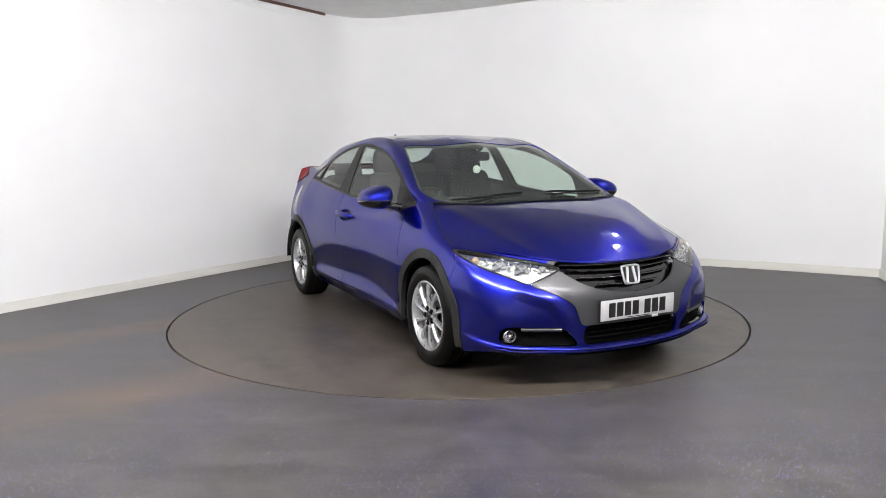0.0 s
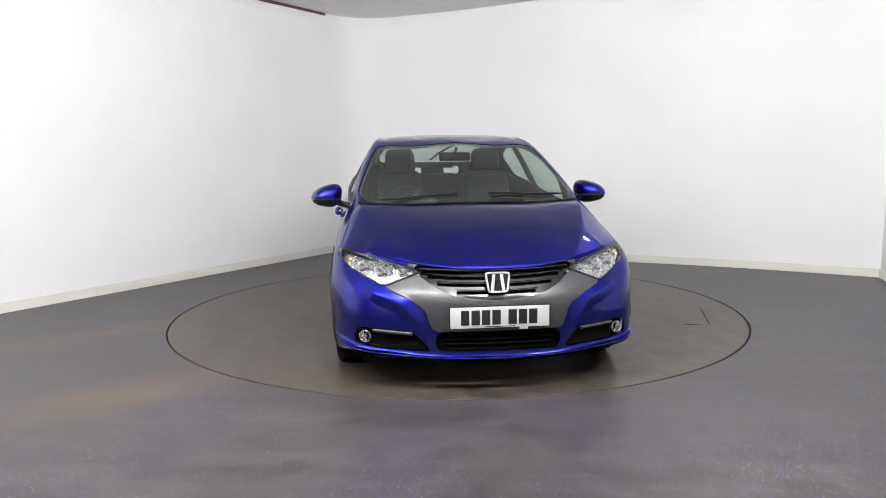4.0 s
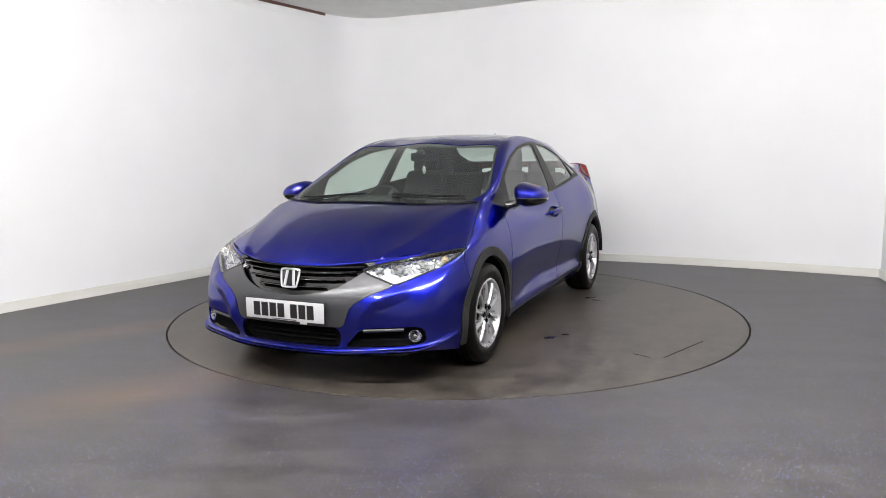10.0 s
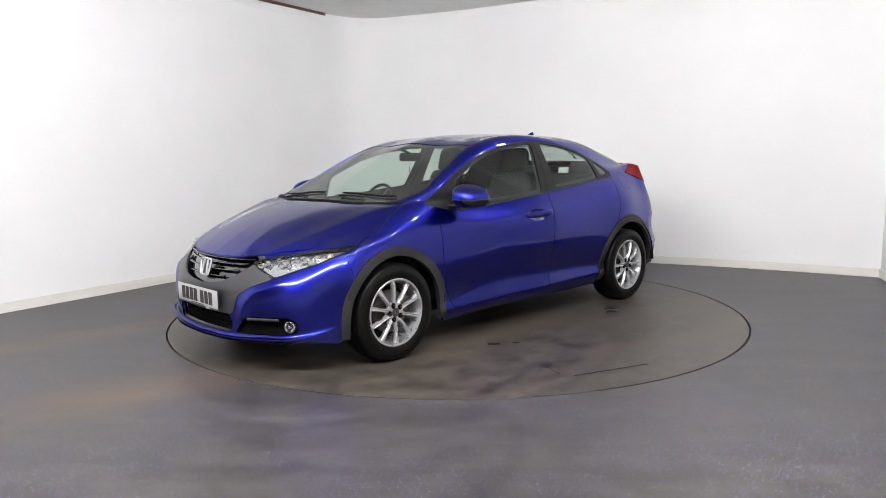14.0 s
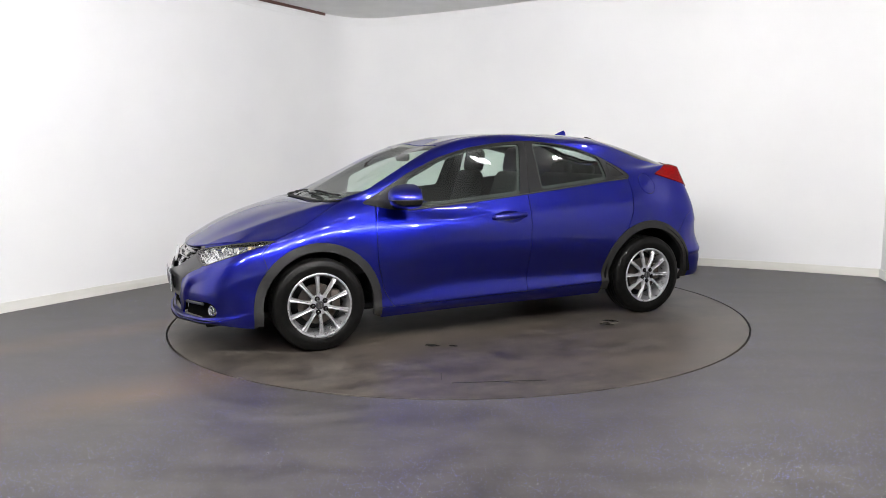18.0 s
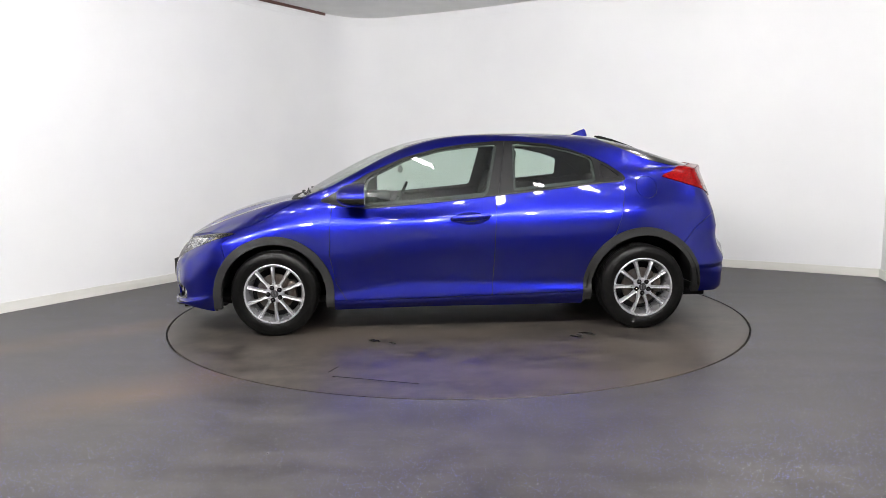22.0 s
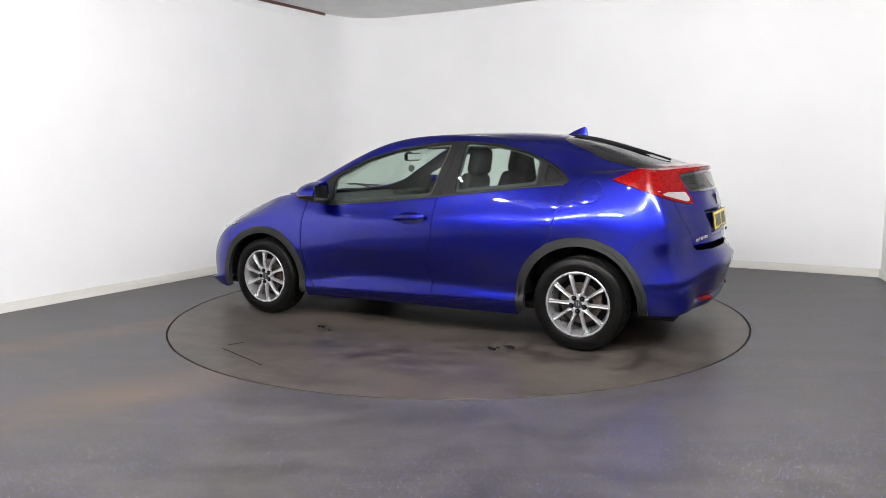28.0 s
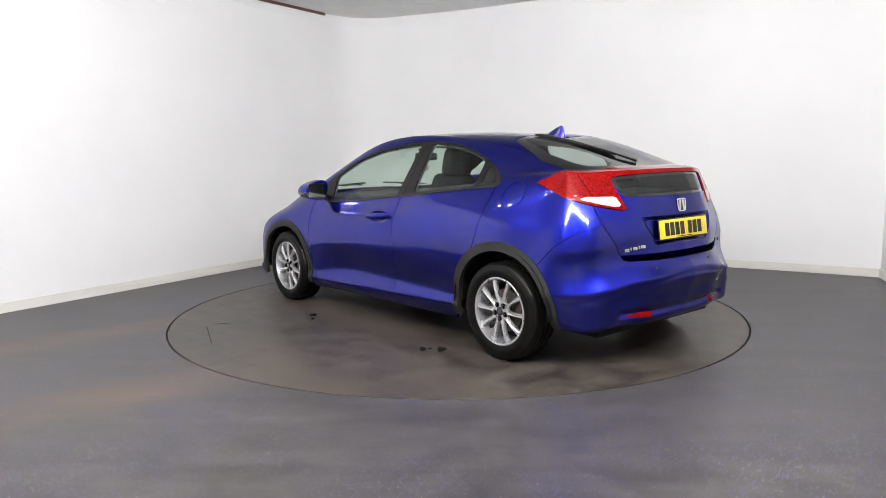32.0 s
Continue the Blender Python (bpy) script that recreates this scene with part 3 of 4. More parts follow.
def panel(name, s, mat, parent, label="", lift=0.0, depth=.012, centre=False):
    """One panel with turned-in edges."""
    v, t = offset(s, lift) if lift else s
    v = v.copy()
    key = np.round(v[:, :3], 5)
    _, first_i, inv = np.unique(key, axis=0, return_index=True, return_inverse=True)
    inv = inv.ravel()
    t = first_i[inv[t]]
    t = t[(t[:, 0] != t[:, 1]) & (t[:, 1] != t[:, 2]) & (t[:, 0] != t[:, 2])]
    e = np.concatenate([t[:, [0, 1]], t[:, [1, 2]], t[:, [2, 0]]])
    code = e[:, 0].astype(np.int64) * (len(v) + 1) + e[:, 1]
    back = e[:, 1].astype(np.int64) * (len(v) + 1) + e[:, 0]
    edge = e[~np.isin(code, back)]
    if centre:
        edge = edge[~((np.abs(v[edge[:, 0], 1]) < 1e-4) & (np.abs(v[edge[:, 1], 1]) < 1e-4))]
    nrm = v[:, 3:] / np.maximum(np.linalg.norm(v[:, 3:], axis=1, keepdims=True), 1e-9)
    verts, norms, faces = [v[:, :3]], [nrm], [tuple(x) for x in t]
    if depth and len(edge):
        a, b = edge[:, 0], edge[:, 1]
        side = np.cross(v[b, :3] - v[a, :3], nrm[a])
        side /= np.maximum(np.linalg.norm(side, axis=1, keepdims=True), 1e-9)
        n0, k = len(v), len(edge)
        verts += [v[a, :3], v[b, :3], v[b, :3] - nrm[b] * depth, v[a, :3] - nrm[a] * depth]
        norms += [side] * 4
        i = np.arange(k) + n0
        faces += [tuple(x) for x in np.stack([i + k, i, i + 3 * k, i + 2 * k], 1)]
    verts, norms = np.concatenate(verts), np.concatenate(norms)
    return mesh_object(name, verts, faces, mat, parent, label, norms)


def pair(name, s, mat, parent, label="", **kw):
    return panel(name, s, mat, parent, label, **kw), panel(name, mirrored(s), mat, parent, label, **kw)


def side_pane(s):
    """A side window bent as one smooth sheet."""
    v = s[0].copy()
    x, z = v[:, 0], v[:, 2] - 1.1
    one = np.ones_like(x)
    k = np.linalg.lstsq(np.stack([one, x, z, x * x, x * z, z * z], 1), v[:, 1], rcond=None)[0]
    v[:, 1] = k[0] + k[1] * x + k[2] * z + k[3] * x * x + k[4] * x * z + k[5] * z * z
    n = np.stack([-(k[1] + 2 * k[3] * x + k[4] * z), one, -(k[2] + k[4] * x + 2 * k[5] * z)], 1)
    v[:, 3:] = n / np.linalg.norm(n, axis=1, keepdims=True)
    return v, s[1]


def renormal(s):
    v, t = s[0].copy(), s[1]
    fn = np.cross(v[t[:, 1], :3] - v[t[:, 0], :3], v[t[:, 2], :3] - v[t[:, 0], :3])
    n = np.zeros((len(v), 3))
    for k in range(3):
        np.add.at(n, t[:, k], fn)
    v[:, 3:] = n / np.maximum(np.linalg.norm(n, axis=1, keepdims=True), 1e-12)
    return v, t


def polyline_distance(a, b, line):
    best = np.full(a.shape, 9.0)
    for (x0, y0), (x1, y1) in zip(line, line[1:]):
        s = np.clip(((a - x0) * (x1 - x0) + (b - y0) * (y1 - y0)) / ((x1 - x0) ** 2 + (y1 - y0) ** 2), 0, 1)
        best = np.minimum(best, np.hypot(a - x0 - s * (x1 - x0), b - y0 - s * (y1 - y0)))
    return best


def sculpt(g):
    """Creases pressed into the panels: bonnet shoulders, nose ridges, the tail's shelf and reflector channel."""
    nrm = grid_surface(g)[0][:, 3:].reshape(g.shape)
    x, y, z = g[..., 0].copy(), g[..., 1].copy(), g[..., 2].copy()
    yc = np.interp(x, [1.15, 1.25, 1.725, 1.98], [.715, .700, .565, .44])
    w = np.clip((x - 1.14) / .12, 0, 1) * np.clip((2.04 - x) / .16, 0, 1) * np.clip((nrm[..., 2] - .25) / .3, 0, 1)
    g[..., 2] += .014 * w * np.where(y < yc, (y / yc) ** 4, np.clip(1 - (y - yc) / .11, 0, 1))
    ridge = polyline_distance(y, z, [(.64, .535), (.500, .485), (.432, .40), (.415, .34)])
    d = .012 * np.clip(1 - ridge / .05, 0, 1) * (x > 1.75)
    zc = np.interp(y, [0, .15, .458, .804, .87], [.575, .571, .532, .461, .452])
    tail = np.clip((-1.66 - x) / .14, 0, 1)
    d += tail * np.where(z < zc, -.014 * np.clip((zc - z) / .03, 0, 1) * np.clip((z - .27) / .16, 0, 1), -.017 * np.sin(np.pi * np.clip((z - zc) / .24, 0, 1)))
    d -= .014 * np.clip((-1.86 - x) / .05, 0, 1) * np.clip((.58 - y) / .05, 0, 1) * np.clip(1.6 - np.abs(z - .338) / .016, 0, 1)
    g += nrm * d[..., None]
    return g


BELT = []
wall_grid, roof_grid = (sculpt(g) for g in car_skin())
ws, rs = grid_surface(wall_grid), grid_surface(roof_grid)
wv, rv = ws[0].reshape(*wall_grid.shape[:2], 6), rs[0].reshape(*roof_grid.shape[:2], 6)
k0 = int(np.argmin(np.linalg.norm(wall_grid[:, -1] - roof_grid[0, 0], axis=1)))
seam_n = wv[k0:k0 + len(rv), -1, 3:] + rv[:, 0, 3:]
seam_n /= np.linalg.norm(seam_n, axis=1, keepdims=True)
fade = np.clip(np.minimum(np.arange(len(rv)), np.arange(len(rv))[::-1]) / 12, 0, 1)[:, None]
wv[k0:k0 + len(rv), -1, 3:] = wv[k0:k0 + len(rv), -1, 3:] * (1 - fade) + seam_n * fade
rv[:, 0, 3:] = rv[:, 0, 3:] * (1 - fade) + seam_n * fade
wv[0, :, 4] = wv[-1, :, 4] = 0
rv[:, -1, 4] = 0
SKIN = np.concatenate([wv.reshape(-1, 6), rv.reshape(-1, 6)]), np.concatenate([ws[1], rs[1] + len(ws[0])])

# outlines: side view (x, z), end views (y, z) and plan (x, y)
DLO = [(.985, .943), (.80, 1.039), (.633, 1.135), (.387, 1.240), (.144, 1.305), (-.098, 1.338), (-.297, 1.352), (-.417, 1.350), (-.655, 1.327),
       (-.814, 1.290), (-.973, 1.233), (-1.092, 1.172), (-1.185, 1.105), (-1.200, 1.070), (-1.185, 1.060), (-.966, 1.043), (-.652, 1.010), (-.255, .970), (.145, .930), (.387, .911),
       (.691, .889), (.792, .898), (.893, .920)]
FRONT_GLASS = [(.676, .906), (.658, 1.092), (.384, 1.224), (.142, 1.290), (-.10, 1.322), (-.290, 1.331), (-.204, .972), (.145, .942), (.387, .922)]
REAR_GLASS = [(-.398, 1.338), (-.653, 1.314), (-.830, 1.274), (-.975, 1.222), (-.985, 1.056), (-.652, 1.023), (-.385, .997)]
QUARTER = [(-1.012, 1.215), (-1.092, 1.166), (-1.182, 1.095), (-1.186, 1.072), (-1.015, 1.056)]
SCREEN = [(1.218, -.2), (1.218, 0), (1.206, .26), (1.185, .44), (1.160, .60), (1.10, .672), (1.02, .702), (.95, .712), (.90, .710), (.865, .70), (.60, .634), (.345, .562), (.362, .45), (.388, .28), (.405, 0), (.405, -.2)]
BACKLIGHT = [(-1.055, -.2), (-1.055, 0), (-1.06, .3), (-1.075, .46), (-1.11, .50), (-1.40, .572), (-1.60, .560), (-1.69, .525), (-1.725, .490), (-1.80, .33), (-1.828, .15), (-1.834, 0), (-1.834, -.2)]
BONNET = [(1.238, -.2), (1.238, 0), (1.226, .26), (1.205, .45), (1.180, .62), (1.10, .705), (1.22, .754), (1.328, .781), (1.448, .803), (1.563, .818), (1.62, .84), (2.2, .84), (2.2, -.2)]
LAMP = [(.405, .652), (.506, .682), (.60, .698), (.698, .719), (.80, .735), (.835, .736), (.826, .70), (.808, .68), (.772, .648), (.673, .603), (.592, .565), (.519, .596), (.451, .620), (.405, .640)]
GRILLE = [(-.2, .659), (.15, .660), (.31, .666), (.41, .680), (.440, .655), (.395, .620), (.332, .575), (.238, .535), (.122, .515), (0, .507), (-.2, .507)]
FASCIA = [(-.2, .345), (.345, .345), (.361, .389), (.384, .463), (.473, .517), (.592, .567), (.52, .61), (.42, .72), (-.2, .72)]
LOW_GRILLE = [(-.2, .345), (.315, .345), (.335, .300), (.322, .240), (-.2, .238)]
FOG = [(.443, .342), (.60, .350), (.712, .354), (.747, .335), (.752, .264), (.63, .248), (.350, .238), (.395, .29)]
NOSE_SIDE = [(1.575, .742), (1.655, .66), (1.60, .45), (1.60, -.1), (2.4, -.1), (2.4, .9), (1.58, .9)]
TAIL_LAMP = [(-1.420, 1.098), (-1.56, 1.137), (-1.69, 1.155), (-1.868, 1.168), (-1.822, 1.119), (-1.868, 1.036), (-1.932, .920), (-1.838, .954), (-1.761, .990), (-1.584, 1.048)]
LOW_GLASS = [(-.2, 1.138), (.20, 1.136), (.40, 1.126), (.487, 1.112), (.440, 1.005), (.225, 1.003), (-.2, 1.003)]
TAILGATE = [(-.2, 1.3), (.60, 1.3), (.632, .93), (.615, .852), (.572, .768), (.520, .670), (.498, .646), (.47, .640), (.30, .637), (-.2, .637)]
RECESS = [(-.2, .888), (.37, .888), (.378, .876), (.285, .730), (.265, .718), (-.2, .718)]
TAIL_SIDE = [(-1.60, .62), (-1.70, .735), (-1.80, .80), (-1.92, .865), (-2.4, .865), (-2.4, -.1), (-1.50, -.1)]
FRONT_DOOR = [(.885, 1.0), (.891, .91), (.907, .771), (.910, .571), (.868, .368), (.80, .248), (.39, .252), (-.01, .260), (-.228, .264), (-.232, .365), (-.262, .978), (-.262, 1.05)]
REAR_DOOR = [(-.262, 1.1), (-.262, .978), (-.232, .365), (-.228, .264), (-.877, .283), (-.90, .45), (-1.094, .69), (-1.131, .794), (-1.166, .95), (-1.178, 1.06), (-1.178, 1.1)]
SILL = [(.90, .25), (.39, .250), (-.01, .258), (-.90, .282), (-.90, -.1), (.90, -.1)]
WHEELS = ((1.3035, .300), (-1.3035, .312))


def side_f(poly, low=.3, zmin=-1.0):
    return lambda v: np.minimum.reduce([signed(poly, v[:, 0], v[:, 2]), v[:, 1] - low, v[:, 2] - zmin])


def end_f(poly, x_from, x_to=9.0):
    return lambda v: np.minimum.reduce([signed(poly, v[:, 1], v[:, 2]), v[:, 0] - x_from, x_to - v[:, 0]])


def plan_f(poly, zmin):
    return lambda v: np.minimum(signed(poly, v[:, 0], v[:, 1]), v[:, 2] - zmin)


def arch_f(k, r, tall=1.0):
    wx, wz = WHEELS[k]
    return lambda v: np.minimum(r - np.hypot(v[:, 0] - wx, np.maximum(v[:, 2] - wz, -.02 + 0 * v[:, 2]) / tall), v[:, 1] - .45)


ARCH = ((.362, .418, .975), (.370, .428, .985))

car = tagged(new("car"), "metallic blue five-door hatchback with alloy wheels and grey arch trims", "car")

skin = Skin(SKIN)
for k in (0, 1):
    skin.take(arch_f(k, ARCH[k][0], ARCH[k][2]), 0)
for k in (0, 1):
    ring = skin.take(arch_f(k, ARCH[k][1], ARCH[k][2]), .0008)
    ring = clip(ring, ring[0][:, 2] - (.205 if k == 0 else .222 - .05 * np.clip(ring[0][:, 0] + 1.3, -1, 0)))
    pair("wheel_arch_trim", ring, TRIM, car, "dark grey moulded plastic arch trim", lift=.006, depth=.03)
dlo = Skin(skin.take(side_f(soft(DLO), .45, .86), .001))
glass_front, glass_rear, quarter = (dlo.take(side_f(soft(p), .3), .0005) for p in (FRONT_GLASS, REAR_GLASS, QUARTER))
screen = skin.take(plan_f(soft(SCREEN), .93), .002)
backlight = skin.take(plan_f(soft(BACKLIGHT), 1.12), .002)
lamp = skin.take(end_f(soft(LAMP), 1.545), .0015)
grille = skin.take(end_f(soft(GRILLE), 1.9), .0012)
bonnet = skin.take(lambda v: np.minimum(signed(BONNET, v[:, 0], v[:, 1]), v[:, 2] - np.where(v[:, 0] > 1.75, .655 + .156 * v[:, 1] ** 2, .70)), .0022)
low_glass = skin.take(end_f(soft(LOW_GLASS), -3, -1.6), .0012)
lamp_edge = lambda v: np.interp(v[:, 1], [0, .304, .50, .58, .64, .68, .70, .72, .80], [-1.838, -1.822, -1.725, -1.68, -1.62, -1.54, -1.46, -1.38, -1.28]) - v[:, 0]
tail_lamp = skin.take(lambda v: np.minimum.reduce([signed(soft(TAIL_LAMP), v[:, 0], v[:, 2]), v[:, 1] - .30, lamp_edge(v)]), .0012)
spoiler = skin.take(lambda v: np.minimum.reduce([v[:, 2] - 1.100, lamp_edge(v), .70 - v[:, 1]]), .001)
low_grille = skin.take(end_f(soft(LOW_GRILLE), 1.9), .001)
fascia = skin.take(end_f(soft(FASCIA), 1.85), .0015)
fog = skin.take(end_f(soft(FOG), 1.75), .001)
recess = skin.take(end_f(soft(RECESS), -3, -1.7), .0005)
tailgate = skin.take(end_f(TAILGATE, -3, -1.72), .002)
tail_bumper = skin.take(side_f(TAIL_SIDE, -1), .0018)
bumper = skin.take(side_f(NOSE_SIDE, -1), .0018)
flap_fn = lambda v: np.minimum(.077 - np.hypot(v[:, 0] + 1.342, v[:, 2] - 1.012), v[:, 1] - .5)
left = Skin(skin.s)
flap = left.take(flap_fn, .0016)
doors, dish_src = [], []
bowl_r = lambda v: np.hypot((v[:, 0] + .075) / .118, (v[:, 2] - .812) / .043)
for half, sign in ((left, 1), (Skin(skin.s), -1)):
    keep = (lambda s: s) if sign > 0 else mirrored
    sill = half.take(side_f(SILL, .4), .001)
    front_door = half.take(side_f(FRONT_DOOR, .5), .0022)
    rear_door = half.take(side_f(REAR_DOOR, .5), .0022)
    door = Skin(front_door)
    dish = door.take(lambda v: np.minimum((1 - bowl_r(v)) * .043, v[:, 1] - .5), 0)
    dv = dish[0].copy()
    dv[:, 1] -= .026 * np.clip(1 - bowl_r(dv) ** 2, 0, 1)
    dish_src.append((dv, dish[1]))
    front_door = door.s
    roof = half.take(lambda v: np.minimum.reduce([.545 - v[:, 1], v[:, 2] - 1.27, .46 - v[:, 0]]), .0008)
    panel("sill", keep(sill), PAINT, car, "blue sill below the doors")
    doors.append((panel("front_door", keep(front_door), PAINT, car), panel("rear_door", keep(rear_door), PAINT, car)))
    fender = half.take(lambda v: np.minimum(v[:, 0] - .70, .93 - v[:, 2] + 9 * np.maximum(0, v[:, 0] - 1.02)), .0)
    panel("front_fender", keep(fender), PAINT, car)
    panel("body_side", keep(half.s), PAINT, car, "blue pillars, roof rail and rear quarter")
    if sign > 0:
        left_roof = roof
panel("fuel_flap", flap, PAINT, car, "round fuel filler flap")
panel("roof", both(left_roof), PAINT, car, depth=.006)
panel("bonnet", both(bonnet), PAINT, car)
panel("front_bumper", both(bumper), PAINT, car)
panel("front_fascia", both(fascia), SILVER, car, "gunmetal grey panel round the grille")
panel("grille", both(offset(grille, -.034)), BLACK, car, "gloss black radiator grille")
panel("lower_grille", both(offset(low_grille, -.035)), DEEP, car, "black lower air intake")
pair("fog_recess", offset(fog, -.03), DEEP, car, "black fog lamp recess")
panel("windscreen", both(screen), SCREEN_GLASS, car, "green-tinted windscreen", lift=-.003, depth=.004)
upper, lower = Skin(backlight), Skin(low_glass)
clear_upper = upper.take(lambda v: signed(soft(BACKLIGHT), v[:, 0], v[:, 1]) - .062, 0)
clear_lower = lower.take(lambda v: signed(soft(LOW_GLASS), v[:, 1], v[:, 2]) - .016, 0)
rear_pane = panel("rear_window", both(clear_upper), DARK_GLASS, car, "dark tinted rear window", lift=-.002, depth=.004)
panel("printed_border", both(upper.s), BLACK, rear_pane, "black printed border of the glass", lift=-.002, depth=.004)
low_pane = panel("lower_rear_window", both(clear_lower), DARK_GLASS, car, "dark tinted lower rear window", lift=-.004, depth=.004)
panel("printed_border", both(lower.s), BLACK, low_pane, "black printed border of the glass", lift=-.004, depth=.004)
lens = Skin(lamp)
bezel = lens.take(lambda v: .0075 - signed(soft(LAMP), v[:, 1], v[:, 2]) + 9 * np.maximum(0, 1.60 - v[:, 0]), .0005)
head_objs = pair("headlamp", lens.s, CLEAR, car, "clear headlamp lens over bright reflectors", depth=.01)
REVERSING = [(-1.745, 1.022), (-1.811, 1.008), (-1.872, 1.006), (-1.914, .936), (-1.834, .970), (-1.761, 1.003)]
tail = Skin(tail_lamp)
rev_lens = tail.take(lambda v: signed(REVERSING, v[:, 0], v[:, 2]), .0004)
tail_inner = tail.take(lambda v: -1.735 - v[:, 0] - (1.125 - v[:, 2]) * .67, .0012)
tail_objs = pair("tail_lamp", tail.s, RED, car, "red tail lamp with a white reversing section", lift=.006, depth=.02)
panel("spoiler", both(spoiler), RED, car, "red light bar across the tail", lift=.006, depth=.02)
gate = Skin(tailgate)
lip = gate.take(lambda v: .676 - v[:, 2], 0)
lip_v = lip[0].copy()
lip_v[:, 0] += np.clip(.676 - lip_v[:, 2], 0, 1) * 1.0
lid = panel("tailgate", both(gate.s), PAINT, car, depth=.004)
panel("tailgate_lip", both(renormal((lip_v, lip[1]))), PAINT, lid, "undercut lower edge", depth=0)
pocket = Skin(recess)
pocket_f = lambda v: signed(soft(RECESS), v[:, 1], v[:, 2])
floor_of = pocket.take(lambda v: pocket_f(v) - .022, 0)
slope_v = pocket.s[0].copy()
slope_v[:, 0] += .016 * np.clip(pocket_f(slope_v) / .022, 0, 1)
deep_v = floor_of[0].copy()
deep_v[:, 0] += .016
panel("plate_recess", both(renormal((deep_v, floor_of[1]))), PAINT, lid, "sunken panel behind the plate", depth=0)
panel("recess_edge", both(renormal((slope_v, pocket.s[1]))), PAINT, lid, depth=0)
panel("rear_bumper", both(tail_bumper), PAINT, car)
front_trim = dlo.take(lambda v: v[:, 0] + .277 + (v[:, 2] - .98) * .18, .0016)
pair("window_trim", front_trim, SATIN, car, "satin black front window surround", lift=-.001, depth=.02)
pair("window_trim", dlo.s, SATIN, car, "satin black rear window surround", lift=-.001, depth=.02)
pair("front_window", side_pane(glass_front), GLASS, car, "green-tinted door glass", lift=-.006, depth=.003)
pair("rear_side_window", side_pane(glass_rear), GLASS, car, "green-tinted door glass", lift=-.006, depth=.003)
quarter_skin = Skin(quarter)
pane = quarter_skin.take(side_f([(-1.030, 1.185), (-1.085, 1.150), (-1.150, 1.092), (-1.150, 1.084), (-1.034, 1.074)], .3), .001)
pair("quarter_panel", quarter_skin.s, SATIN, car, "black plastic quarter panel", lift=-.002, depth=.01)
pair("quarter_window", pane, BLACK, car, "small dark quarter pane", lift=-.005, depth=.003)


def side_point(x, z, lift=0.0):
    """A point of the body side at x and height z."""
    q = wv.reshape(-1, 6)
    d = np.hypot(q[:, 0] - x, q[:, 2] - z)
    k = np.argsort(d)[:4]
    w = 1 / (d[k] + 1e-4)
    return float((q[k, 1] * w).sum() / w.sum()) + lift


for sgn in (1, -1):
    belt = [(x, sgn * side_point(x, z - .004, .003), z - .003) for x, z in zip(np.linspace(.67, -1.17, 40), np.interp(np.linspace(-.67, 1.17, 40), [-.691, -.387, -.145, .255, .652, .966, 1.185], [.889, .911, .930, .970, 1.010, 1.043, 1.060]))]
    belt_line = [Vector(p) for p in belt]
    BELT.append(belt_line)

# inner shell: dark lining behind the joints and inside the cabin
inner = Skin(offset(SKIN, -.016))
for fn in (arch_f(0, .385, .975), arch_f(1, .395, .985),
           end_f(soft(LAMP), 1.5), end_f(soft(LOW_GLASS), -3, -1.6), end_f(soft(GRILLE), 1.8), end_f(soft(LOW_GRILLE), 1.8), end_f(soft(FOG), 1.7), end_f(soft(RECESS), -3, -1.7),
           end_f([(-.2, .69), (.52, .69), (.515, .64), (.48, .625), (-.2, .622)], -3, -1.7)):
    inner.take(fn, -.012, .012)
for fn in (side_f(soft(FRONT_GLASS), .3), side_f(soft(REAR_GLASS), .3), plan_f(soft(SCREEN), .90), plan_f(soft(BACKLIGHT), 1.10)):
    inner.take(fn, .018, -.018)
upper_lining = inner.take(lambda v: v[:, 2] - 1.03, 0)
lining = Skin(upper_lining)
pillars = lining.take(lambda v: 1.315 - v[:, 2], 0)
panel("headlining", both(lining.s), LINING, car, "grey roof lining", depth=0)
panel("pillar_trim", both(pillars), CABIN, car, "dark grey pillar trim", depth=0)
panel("inner_shell", both(inner.s), CABIN, car, "dark inner shell", depth=0)


def on_top(x, y, lift=0.0):
    """A point of the upper skin (hood, glass, roof) above x, |y|."""
    d = np.hypot(rv[..., 0] - x, rv[..., 1] - abs(y))
    k = np.argsort(d.ravel())[:4]
    w = 1 / (d.ravel()[k] + 1e-4)
    p = (rv.reshape(-1, 6)[k] * w[:, None]).sum(0) / w.sum()
    return Vector((x, y, p[2] + lift))


# black moulding coloured gunmetal, which paints in the bright line it catches
for line in BELT:
    part("belt_moulding", tube(line, .0042, 6), SILVER, car, "thin satin moulding below the windows, greyed for its highlight")

# handles in scooped bowls
for (front, rear), sign in zip(doors, (1, -1)):
    bowl_s = renormal(dish_src[0])
    panel("handle_bowl", bowl_s if sign > 0 else mirrored(bowl_s), PAINT, front, "scooped bowl behind the handle", depth=0)
    bar = tube([(.062, sign * .862, .812), (.045, sign * .884, .814), (0, sign * .893, .818), (-.10, sign * .895, .823), (-.17, sign * .892, .827), (-.20, sign * .884, .828), (-.212, sign * .866, .829)],
               [.011, .016, .019, .020, .020, .017, .011], 12, flat=(.65, 1.1))
    part("door_handle", bar, PAINT, front, "body-coloured pull handle")

# ---- wheels ----
HUB_Z, TYRE_R = .303, .304


